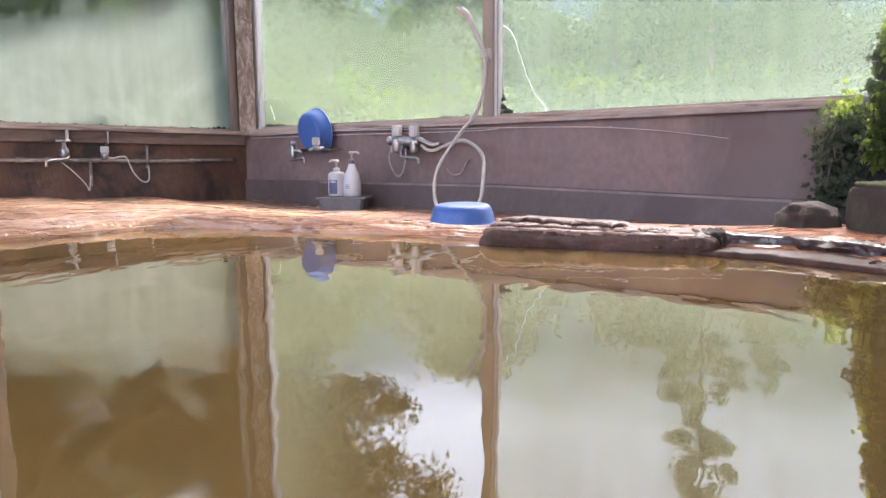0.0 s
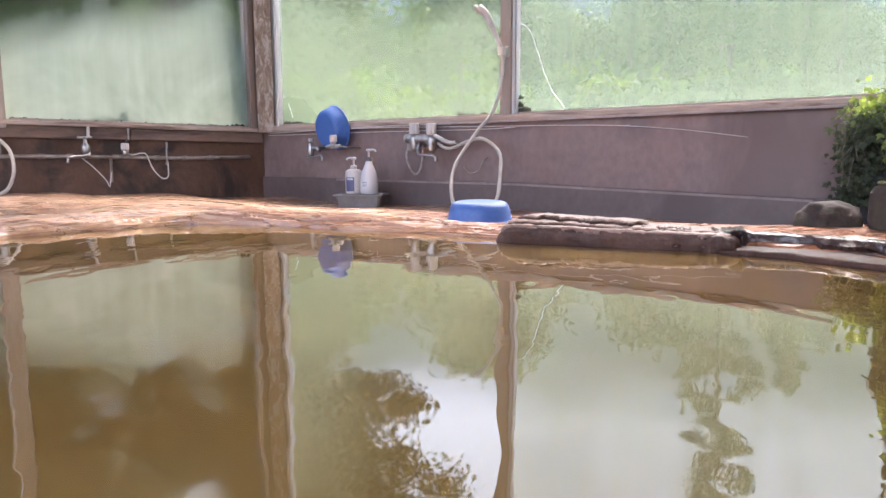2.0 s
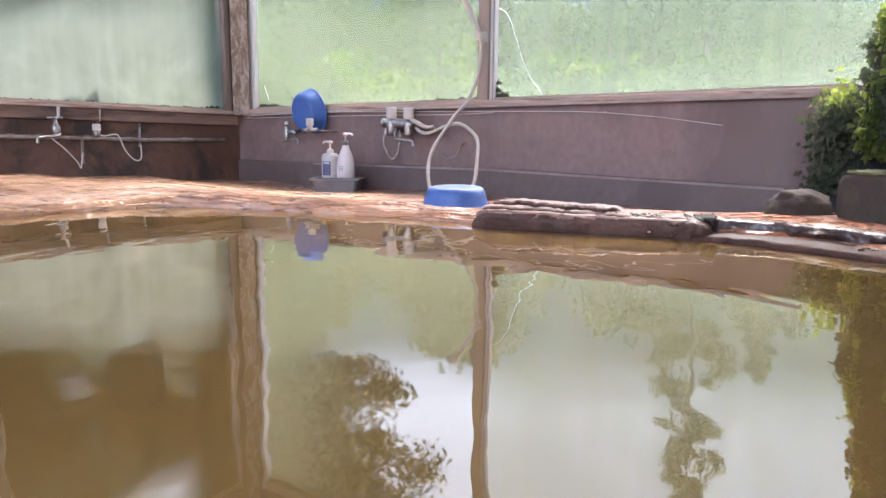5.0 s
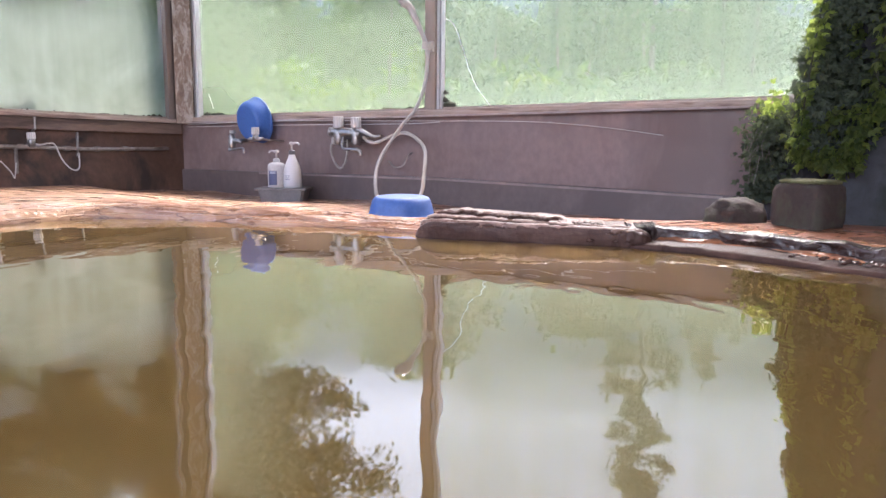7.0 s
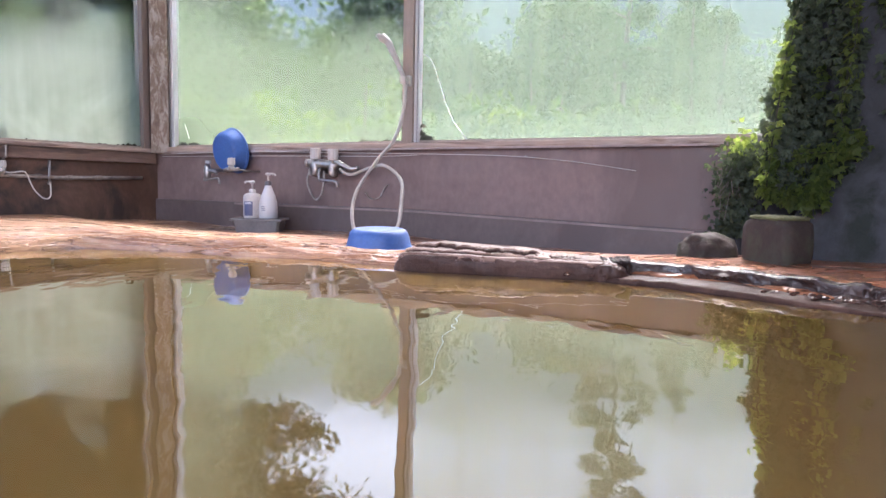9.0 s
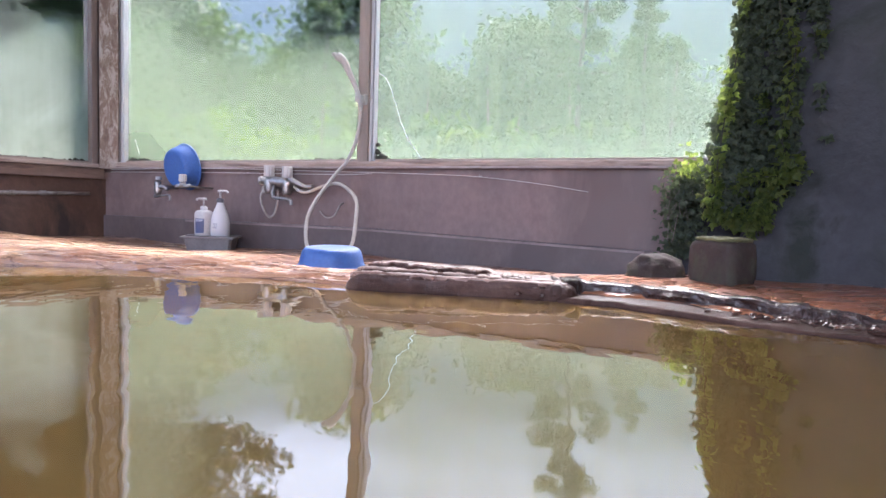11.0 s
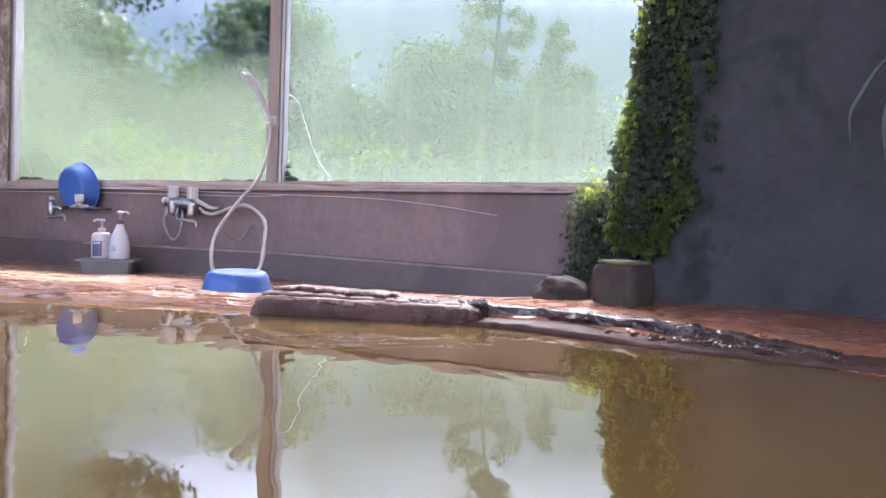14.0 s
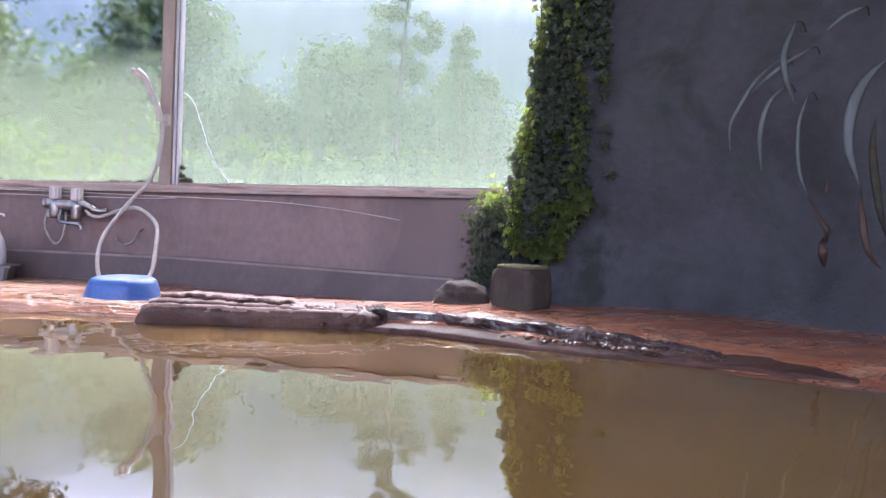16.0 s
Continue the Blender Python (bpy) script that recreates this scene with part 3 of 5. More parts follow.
def crust(a, s):
    """Height of the layered crust at s behind the water line, a along it: thin beds with ragged, cracked edges."""
    z = 0.0
    for k in range(7):
        edge = (0.0, 0.018, 0.04, 0.075, 0.115, 0.17, 0.24)[k] + (0.012 + 0.022 * min(k, 3)) * fbm(a * 2.4, 9.1 * k, k * 3.7, 4)
        z += (0.011, 0.008, 0.007, 0.005, 0.004, 0.003, 0.002)[k] * smoothstep(edge - 0.0012, edge + 0.0012, s)
    return z


bm = bmesh.new()
HUB = Vector((0, 0.5, 0))
rows = []
arc, last = 0.0, LOOP[0]
for p in LOOP:
    arc, last = arc + (p - last).length, p
    mid = smoothstep(-0.6, -0.1, p.x)
    low = 1 - 0.15 * mid
    d = (p - HUB).normalized()
    far = wall_distance(p, d)
    east = smoothstep(0.95, 1.2, p.x)
    rim = 0.030 + 0.014 * fbm(p.x * 2.1, p.y * 2.1, 3.0) - 0.016 * east
    wob = 0.022 * (1 - 0.7 * east) * fbm(p.x * 5, p.y * 5, 7.7)
    row = []
    for s in STEPS + [1.45 + (far - 1.45) * k / 6 for k in range(1, 7)] if far > 1.5 else [q * min(1.0, far / 1.45) if q > 0 else q for q in STEPS] + [far * (1 + 0.002 * k) for k in range(1, 7)]:
        q = p + d * (s + wob)
        if s < 0:
            z = -0.02 + s * 2.4
        else:
            z = crust(arc, s) * low * rim / 0.030 * (1 - east) + rim * smoothstep(-0.004, 0.22, s) * east
            z += (floor_height(q.x, q.y) - z) * smoothstep(0.2 - 0.13 * mid, 0.7 - 0.32 * mid, s)
            n = fbm(arc * 2.6, s * 16, 1.0, 5)
            step = math.floor((n + 2) * 5) / 5 - 2
            near = 1 - smoothstep(0.1, 0.9, s)
            z += (0.006 * near + 0.003) * (0.55 * step + 0.45 * n) * smoothstep(0.0, 0.03, s) * (1 - 0.55 * east)
            z += (0.005 * (0.5 - abs(fbm(arc * 4, s * 22, 5.0, 3))) + 0.0008 * fbm(q.x * 45, q.y * 45, 2.0, 2)) * near * smoothstep(0.0, 0.02, s) * (1 - 0.5 * east)
        row.append(bm.verts.new((q.x, q.y, z)))
    rows.append(row)
for r0, r1 in zip(rows, rows[1:] + rows[:1]):
    for a, b, c, d in zip(r0, r0[1:], r1[1:], r1):
        bm.faces.new((a, d, c, b))
floor = built("floor", bm, M_DEPOSIT, Matrix(), smooth=True)
for i, f in enumerate(floor.data.polygons):
    if i % (len(rows[0]) - 1) < 50:
        f.use_smooth = False

bm = bmesh.new()
hub = bm.verts.new((HUB.x, HUB.y, 0.0))
turns = [2 * math.pi * k / 720 for k in range(720)]
reach = sorted((math.atan2(p.y - HUB.y, p.x - HUB.x) % (2 * math.pi), (p - HUB).length + 0.035) for p in LOOP)
radius = np.interp(turns, [a for a, r in reach], [r for a, r in reach], period=2 * math.pi)
loops = [[bm.verts.new((HUB.x + k * r * math.cos(a), HUB.y + k * r * math.sin(a), 0.0)) for a, r in zip(turns, radius)] for k in (0.25, 0.5, 0.75, 1.0)]
for k in range(720):
    bm.faces.new((hub, loops[0][k], loops[0][(k + 1) % 720]))
    for inner, outer in zip(loops, loops[1:]):
        bm.faces.new((inner[k], outer[k], outer[(k + 1) % 720], inner[(k + 1) % 720]))
silt = bm.copy()
water = built("water", bm, M_WATER, Matrix())
built("pool_bed", silt, M_SILT, Matrix.Translation((0, 0, -0.004)))


def plate(path, z0, z1, front_w, back_w, seed, span=(0.0, 1.0), n=150, wob=0.012, rag=0.0035, nose=0.02, grit=1.0):
    """One bed of a layered rock: a slab along part of a path with a rounded nose and worn edges."""
    bm = bmesh.new()
    P = spline(path, n)
    rows = []
    for i in range(n):
        u = i / (n - 1)
        g = span[0] + (span[1] - span[0]) * u
        k = min(int(g * (n - 1)), n - 2)
        c = P[k].lerp(P[k + 1], g * (n - 1) - k)
        t = (P[k + 1] - P[k]).normalized()
        side = Vector((t.y, -t.x, 0))
        end = min(1.0, u / (0.13 / (span[1] - span[0])), (1 - u) / 0.13)
        end = math.sqrt(max(0.0, 1 - (1 - end) ** 2)) * 0.97 + 0.03
        chip = 0.8 * fbm(u * 15 + seed, seed, 1.0, 3)
        f = front_w * end + wob * end * (fbm(u * 6 + seed, 1.0, 0, 4) + 0.5 * chip)
        b = back_w * end + wob * 1.5 * end * fbm(u * 7 + seed, 5.0, 0, 4)
        top = z1(g) - nose * (1 - end) + rag * fbm(u * 16, seed, 3.0, 5)
        low = z0(g)
        h = top - low
        prof = [(-b, low), (-b * 1.02, low + 0.55 * h), (-b * 0.95, top - 0.08 * h), (-b * 0.85, top), (-b * 0.3, top + 0.002 * fbm(u * 25, 2, seed, 3)), (f * 0.3, top + 0.003 * fbm(u * 22, 4, seed, 3)), (f * 0.8, top - 0.002),
                (f * 0.93, top - 0.003), (f * 0.985, top - 0.008), (f * 1.0, top - 0.016), (f * 0.97, top - 0.26 * h), (f * 0.90, top - 0.4 * h), (f * 0.78, top - 0.55 * h), (f * 0.6, low)]
        rows.append([bm.verts.new(c + side * (x + grit * (0.006 * fbm(u * 14, q * 45, seed, 3) + 0.003 * fbm(u * 45, q * 90, seed, 2))) + Vector((0, 0, q))) for x, q in prof])
    for a, b in zip(rows, rows[1:]):
        for k in range(len(a)):
            bm.faces.new((a[k], b[k], b[(k + 1) % len(a)], a[(k + 1) % len(a)]))
    bm.faces.new(rows[0])
    bm.faces.new(rows[-1][::-1])
    bmesh.ops.recalc_face_normals(bm, faces=bm.faces)
    return bm


SLAB = [(0.098, 1.96, 0.0), (0.24, 1.915, 0.0), (0.42, 1.85, 0.0), (0.60, 1.785, 0.0), (0.70, 1.75, 0.0)]
slab = thing("rock_slab", "flat layered wet reddish-brown rock slab at the pool edge", "rock")
# besides the bedding, pale beds carry top light and dark beds front shade
BEDS = [(-0.06, 0.048, 0.008, 0.058, 0.10, 1.3, (0.0, 1.0), 0.060, M_ROCK), (0.030, 0.0535, 0.011, 0.053, 0.097, 4.1, (0.02, 0.97), 0.022, M_ROCKPALE),
        (0.040, 0.0595, 0.017, 0.036, 0.094, 2.6, (0.05, 0.90), 0.014, M_ROCK), (0.042, 0.0635, 0.019, 0.031, 0.090, 2.6, (0.05, 0.90), 0.014, M_ROCKPALE),
        (0.045, 0.0735, 0.024, 0.006, 0.088, 7.7, (0.10, 0.60), 0.016, M_ROCK), (0.050, 0.0775, 0.026, 0.001, 0.084, 7.7, (0.10, 0.60), 0.016, M_ROCKPALE),
        (0.030, 0.0600, 0.010, 0.020, 0.060, 9.2, (0.50, 0.72), 0.012, M_ROCK), (0.030, 0.0625, 0.012, 0.014, 0.058, 9.2, (0.50, 0.72), 0.012, M_ROCKPALE)]
for low, high, fall, fw, bw, seed, span, nose, mat in BEDS:
    part("layer", plate(SLAB, lambda g: low - (0.01 * g if low > 0 else 0.0), lambda g: high - fall * g, fw, bw, seed, span, wob=0.010 if fw > 0.05 else 0.02, rag=0.002, nose=nose), mat, slab, "dark damp bed, front shade in its colour" if mat == M_ROCK else "pale pinkish bed, top light in its colour", smooth=True)
RIDGE = [(0.60, 1.80, 0.0), (0.755, 1.755, 0.0), (0.91, 1.60, 0.0), (1.03, 1.455, 0.0), (1.12, 1.36, 0.0), (1.20, 1.265, 0.0), (1.30, 1.15, 0.0)]
EDGE = [(0.62, 1.745, 0.0), (0.735, 1.675, 0.0), (0.87, 1.52, 0.0), (0.985, 1.375, 0.0), (1.08, 1.275, 0.0), (1.17, 1.175, 0.0), (1.27, 1.06, 0.0), (1.36, 0.90, 0.0)]
ridge = thing("rock_ridge", "low dark wet rock ridge and shelf along the pool edge", "rock")
part("shelf", plate(EDGE, lambda g: -0.08, lambda g: 0.011 + 0.004 * math.sin(g * 9), 0.045, 0.11, 3.3, wob=0.020, rag=0.003, n=320, nose=0.006, grit=0.6), M_SHELF, ridge, "wet pinkish-brown shelf at the water line", True)
part("layer", plate(RIDGE, lambda g: -0.06, lambda g: 0.046 - 0.006 * g - 0.022 * smoothstep(0.5, 1, g), 0.020, 0.024, 2.9, wob=0.014, rag=0.006, n=320, grit=1.5), M_WETROCK, ridge)
part("knob", plate(RIDGE, lambda g: -0.06, lambda g: 0.054 - 0.01 * g, 0.050, 0.03, 5.5, (0.0, 0.12), wob=0.014, rag=0.007, grit=1.5), M_WETROCK, ridge, "rounded dark knob")
part("layer", plate(RIDGE, lambda g: -0.02, lambda g: 0.046 - 0.020 * g, 0.024, 0.035, 8.5, (0.52, 0.74), wob=0.022, rag=0.009, grit=1.6), M_WETROCK, ridge)
part("layer", plate(RIDGE, lambda g: -0.02, lambda g: 0.026 - 0.012 * g, 0.045, 0.02, 6.2, (0.45, 0.99), wob=0.022, rag=0.007, grit=1.5), M_WETROCK, ridge)
bm = bmesh.new()
rr = random.Random(21)
for i in range(300):
    g = rr.choice((rr.gauss(0.09, 0.03), rr.uniform(0.4, 1.0), rr.gauss(0.68, 0.08), rr.gauss(0.9, 0.05)))
    g = min(1.0, max(0.0, g))
    c = spline(RIDGE, 60)[int(g * 59)]
    q = c + Vector((-0.75, -0.62, 0)) * rr.gauss(0.05, 0.026)
    size = rr.uniform(0.002, 0.008)
    for v in bmesh.ops.create_icosphere(bm, subdivisions=1, radius=1.0)["verts"]:
        v.co = q + Vector((v.co.x * size * rr.uniform(1.0, 1.9), v.co.y * size * rr.uniform(0.9, 1.6), 0.012 + v.co.z * size * rr.uniform(0.5, 0.9)))
tagged(mesh_object("rubble", bm, M_RUBBLE), "wet glossy brown rubble at the water's edge", "stone", kind="stuff")

bm = box(-1.2, 1.36, -0.0305, -0.0275, 0.068, 0.079)
bmesh.ops.bisect_plane(bm, geom=bm.verts[:] + bm.edges[:] + bm.faces[:], plane_co=(0, 0, 0), plane_no=(1, 0, 0))
built("scale_line", slope_top(bm), M_SCALEDIM, WW)


# ---- rock wall on the east side, ivy and planting ----
BASE = [(1.93, 2.80, 0), (1.76, 2.62, 0), (1.61, 2.42, 0), (1.74, 2.20, 0), (2.0, 1.92, 0), (2.30, 1.50, 0), (2.55, 0.8, 0), (2.75, -0.6, 0), (2.95, -2.2, 0)]
CURVE = spline(BASE, 150)


def rock_point(u, z):
    """A point of the rock wall's face at 0..1 along it, and the way out of the rock."""
    f = u * (len(CURVE) - 1)
    k = min(int(f), len(CURVE) - 2)
    c = CURVE[k].lerp(CURVE[k + 1], f - k)
    t = (CURVE[k + 1] - CURVE[k]).normalized()
    out = Vector((t.y, -t.x, 0))
    if out.dot(Vector((0, 0.5, 0)) - c) < 0:
        out = -out
    b = 0.07 * fbm(c.x * 1.7, c.y * 1.7, z * 1.7 + 4, 4) + 0.02 * fbm(c.x * 6, c.y * 6, z * 6, 3) + 0.05 * math.exp(-z / 0.12) - 0.02 * z
    q = c + out * b
    return Vector((q.x, q.y, z)), out


bm = bmesh.new()
grid = [[bm.verts.new(rock_point(i / 160, -0.2 + j * 0.043)[0]) for j in range(62)] for i in range(161)]
for a, b in zip(grid, grid[1:]):
    for j in range(61):
        bm.faces.new((a[j], b[j], b[j + 1], a[j + 1]))
bmesh.ops.recalc_face_normals(bm, faces=bm.faces)
built("wall_rock", bm, M_DARKROCK, Matrix(), smooth=True)


def leaf_cloud(points, aims, sizes, seed, lobed=False, droop=0.3):
    """Many small leaves as one mesh. aims: the way each leaf faces."""
    rng = np.random.default_rng(seed)
    n = len(points)
    P, N = np.asarray(points, float), np.asarray(aims, float)
    N = N / np.maximum(1e-6, np.linalg.norm(N, axis=1))[:, None]
    D = rng.normal(size=(n, 3))
    D[:, 2] -= droop * 2
    D -= (D * N).sum(1)[:, None] * N
    D /= np.linalg.norm(D, axis=1)[:, None]
    S = np.cross(N, D)
    L = np.asarray(sizes, float)[:, None]
    if lobed:
        shape = [(0, 0, 0), (0.10, 0.34, 0.05), (0.45, 0.50, 0.0), (0.52, 0.22, 0.07), (1.0, 0.0, -0.08), (0.52, -0.22, 0.07), (0.45, -0.50, 0.0), (0.10, -0.34, 0.05)]
        faces = [(0, 1, 2, 3), (0, 3, 4, 5), (0, 5, 6, 7)]
    else:
        shape = [(0, 0, 0), (0.45, 0.27, 0.08), (1.0, 0, -0.08), (0.45, -0.27, 0.08)]
        faces = [(0, 1, 2, 3)]
    V = np.concatenate([P + L * (a * D + b * S + c * N) for a, b, c in shape], axis=1).reshape(-1, 3)
    k = len(shape)
    F = [tuple(i * k + v for v in f) for i in range(n) for f in faces]
    me = bpy.data.meshes.new("leaves")
    me.from_pydata(V.tolist(), [], F)
    return me


def leaves_part(name, me, material, parent, label="", stuff=True):
    me.materials.append(material)
    ob = new(name, me)
    ob.parent = parent
    if stuff:
        ob["kind"] = "stuff"
    if label:
        ob["label"] = label
    return ob


rnd = random.Random(11)
ivy = thing("ivy", "dense climbing ivy on dark rock, backlight painted in its leaf edges", "plant")
pts, aims, sizes = [], [], []
lit_set = ([], [], [])


def add_leaf(q, out, size, spread=0.7):
    pts.append(tuple(q))
    aims.append((out.x + rnd.gauss(0, spread), out.y + rnd.gauss(0, spread), rnd.gauss(0.25, spread)))
    sizes.append(size * rnd.uniform(0.7, 1.35))


def add_lit(q, out, size, spread=0.7):
    lit_set[0].append(tuple(q))
    lit_set[1].append((out.x + rnd.gauss(0, spread), out.y + rnd.gauss(0, spread), rnd.gauss(0.35, spread)))
    lit_set[2].append(size * rnd.uniform(0.7, 1.35))


# dark curtain over the rock's free edge, thinning out at its foot and far side
for i in range(15000):
    z = rnd.uniform(0.19, 2.3)
    u = rnd.uniform(0.12, 0.385) + 0.012 * math.sin(z * 7)
    if fbm(u * 30, z * 4, 2.0, 3) < -0.42 + max(0.0, u - 0.31) * 9 or z < 0.22 + max(0.0, u - 0.30) * 3.2:
        continue
    q, out = rock_point(u, z)
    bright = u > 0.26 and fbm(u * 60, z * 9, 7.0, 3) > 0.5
    (add_lit if bright else add_leaf)(q + out * rnd.uniform(0.0, 0.075), out, 0.027)
# dark mass that bulges out below
for i in range(2600):
    z = rnd.uniform(0.2, 1.0)
    w = 0.15 * smoothstep(1.0, 0.45, z)
    q = Vector((1.60, 2.40, z)) + Vector((-0.95, -0.15, 0)) * rnd.random() * w + Vector((rnd.gauss(0, 0.012), rnd.uniform(-0.03, 0.12), 0))
    add_leaf(q, Vector((-0.5, -0.8, 0.1)), 0.026)
# fringe beside the window, its sunlight painted with the brighter leaf colour
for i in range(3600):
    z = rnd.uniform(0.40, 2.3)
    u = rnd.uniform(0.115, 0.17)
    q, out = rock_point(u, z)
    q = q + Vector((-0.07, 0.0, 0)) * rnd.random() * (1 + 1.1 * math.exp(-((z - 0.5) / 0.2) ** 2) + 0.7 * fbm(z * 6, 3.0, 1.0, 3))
    (add_lit if rnd.random() < 0.7 else add_leaf)(q, Vector((-1, -0.5, 0)), 0.028, 0.8)
# low bush at the sill, leaves on its top coloured as if lit
for i in range(1500):
    a, b, c = rnd.gauss(0, 1), rnd.gauss(0, 1), rnd.gauss(0, 1)
    q = Vector((1.485 + 0.050 * a, 2.64 + 0.05 * b, 0.31 + 0.06 * c))
    if rnd.random() < 0.5:
        q = Vector((1.475 + 0.038 * a, 2.66 + 0.05 * b, 0.05 + abs(c) * 0.13))
    (add_lit if q.z > 0.375 + rnd.gauss(0, 0.02) else add_leaf)(q, Vector((-0.6, -0.8, 0.3)), 0.024, 0.8)
# trailing sprigs
for k in range(14):
    x0, y0, z0 = 1.45 + rnd.gauss(0, 0.035), 2.62 + rnd.gauss(0, 0.03), rnd.uniform(0.22, 0.36)
    P = spline([(x0, y0, z0), (x0 - rnd.uniform(0.0, 0.03), y0 - 0.02, z0 - 0.02), (x0 - rnd.uniform(0.01, 0.05), y0 - 0.03, z0 - rnd.uniform(0.06, 0.14))], 9)
    part("stem", tube(P, 0.0016, 5), M_BARK, ivy)
    for q in P[2:]:
        add_leaf(q, Vector((-0.6, -0.8, 0.3)), 0.02, 0.8)


def on_rock(*marks):
    """Points a little before the rock's face from marks along it and their heights."""
    out = []
    for u, z in marks:
        q, way = rock_point(u, z)
        out.append(q + way * 0.105)
    return out


# hanging strands, the light on their leaves put into the leaf colour
strands = [(on_rock((0.30, 2.1), (0.305, 1.7), (0.31, 1.4), (0.315, 1.07), (0.315, 0.92), (0.336, 0.83), (0.336, 0.72), (0.329, 0.60), (0.322, 0.48), (0.336, 0.40)), 3),
           (on_rock((0.340, 0.42), (0.336, 0.37), (0.302, 0.36), (0.275, 0.355), (0.255, 0.28)), 3),
           (on_rock((0.322, 0.34), (0.302, 0.27), (0.292, 0.22), (0.289, 0.18)), 4),
           (on_rock((0.25, 2.0), (0.255, 1.6), (0.25, 1.3), (0.262, 1.05), (0.258, 0.95)), 2),
           ([(1.475, 2.35, 0.80), (1.450, 2.355, 0.66), (1.443, 2.36, 0.56), (1.437, 2.38, 0.385), (1.434, 2.386, 0.285), (1.43, 2.387, 0.22)], 4),
           ([(1.43, 2.387, 0.22), (1.478, 2.368, 0.229), (1.529, 2.327, 0.208), (1.60, 2.29, 0.215)], 5)]
for k, (path, many) in enumerate(strands):
    P = spline(path, 60)
    part("stem", tube(P[::4], 0.0022, 6), M_GRIME, ivy)
    for q in P * many:
        if fbm(q.z * 7, k, 2.0, 3) < -0.22:
            continue
        add_lit(q + Vector((rnd.gauss(0, 0.014), rnd.gauss(0, 0.014), rnd.gauss(0, 0.016))), Vector((-0.9, -0.1, 0.5)), 0.029)
leaves_part("lit_leaves", leaf_cloud(*lit_set, 9, True, 0.5), M_IVYLIT, ivy, "yellow-green leaves with the light put into their colour")
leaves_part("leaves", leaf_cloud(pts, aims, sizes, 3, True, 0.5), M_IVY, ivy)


def boulder(name, c, r, seed, label, mat, cat="stone", square=1.0, rough=0.1, rz=0.0):
    bm = bmesh.new()
    bmesh.ops.create_icosphere(bm, subdivisions=4, radius=1.0)
    for v in bm.verts:
        d = v.co.normalized()
        k = [math.copysign(abs(a) ** square, a) for a in d]
        n = 1 + rough * fbm(d.x * 1.6 + seed, d.y * 1.6, d.z * 1.6, 4)
        v.co = Vector((k[0] * r[0] * n, k[1] * r[1] * n, k[2] * r[2] * n))
    ob = mesh_object(name, bm, mat, True)
    ob.matrix_world = pose(*c, 0, 0, rz)
    return tagged(ob, label, cat)


# added dark backing in place of the shaded wall behind the bush
boulder("ivy_shade_mound", (1.60, 2.68, 0.10), (0.11, 0.12, 0.30), 4.0, "dark rock mound added for the shade behind the low ivy", M_DARKROCK, "rock", 0.8, 0.3, 0)
block = thing("stone_block", "squat rounded stone block with a mossy top on the floor", "stone")
b = boulder("body", (0, 0, 0), (0.081, 0.086, 0.082), 1.0, "", M_STONE, "stone", 0.42, 0.05)
for key in ("label", "category"):
    if key in b:
        del b[key]
b.parent = block
bm = bmesh.new()
bmesh.ops.create_icosphere(bm, subdivisions=4, radius=1.0)
for v in bm.verts:
    d = v.co.normalized()
    k = [math.copysign(abs(a) ** 0.5, a) for a in d]
    v.co = Vector((k[0] * 0.072, k[1] * 0.076, 0.007 * k[2] + 0.004 * fbm(d.x * 6, d.y * 6, 1, 4)))
top = part("moss", bm, M_MOSS, block, "thin yellowish moss cap", True)
top.location = (0, 0, 0.078)
block.matrix_world = pose(1.312, 2.10, 0.068, 0, 0, 24)
boulder("stone", (1.165, 2.27, 0.012), (0.095, 0.08, 0.068), 8.0, "low rounded grey-brown stone on the floor", M_STONE, "stone", 0.75, 0.2, 20)


def strap(path, width, bend=0.35, n=26):
    """A long tapering leaf with a folded middle rib."""
    bm = bmesh.new()
    P = spline(path, n)
    rows = []
    for i, c in enumerate(P):
        u = i / (n - 1)
        t = (P[min(i + 1, n - 1)] - P[max(i - 1, 0)]).normalized()
        side = t.cross(Vector((0.6, 0.75, 0.1))).normalized()
        nrm = side.cross(t)
        w = width * (max(0.0, math.sin(math.pi * u)) ** 0.8 + 0.03) * 0.5
        rows.append([bm.verts.new(c + side * w * k + nrm * (bend * w * (abs(k) - 0.5) + o)) for k, o in ((-1, 0), (-0.5, 0), (0, 0), (0.5, 0), (1, 0), (0.5, 0.0012), (0, 0.0016), (-0.5, 0.0012))])
    for a, b in zip(rows, rows[1:]):
        for k in range(8):
            bm.faces.new((a[k], a[(k + 1) % 8], b[(k + 1) % 8], b[k]))
    bm.faces.new(rows[0][::-1])
    bm.faces.new(rows[-1])
    return bm


plant = thing("strap_leaved_plant", "arching grey-green strap leaves hanging from the dark rock, some withered", "plant")
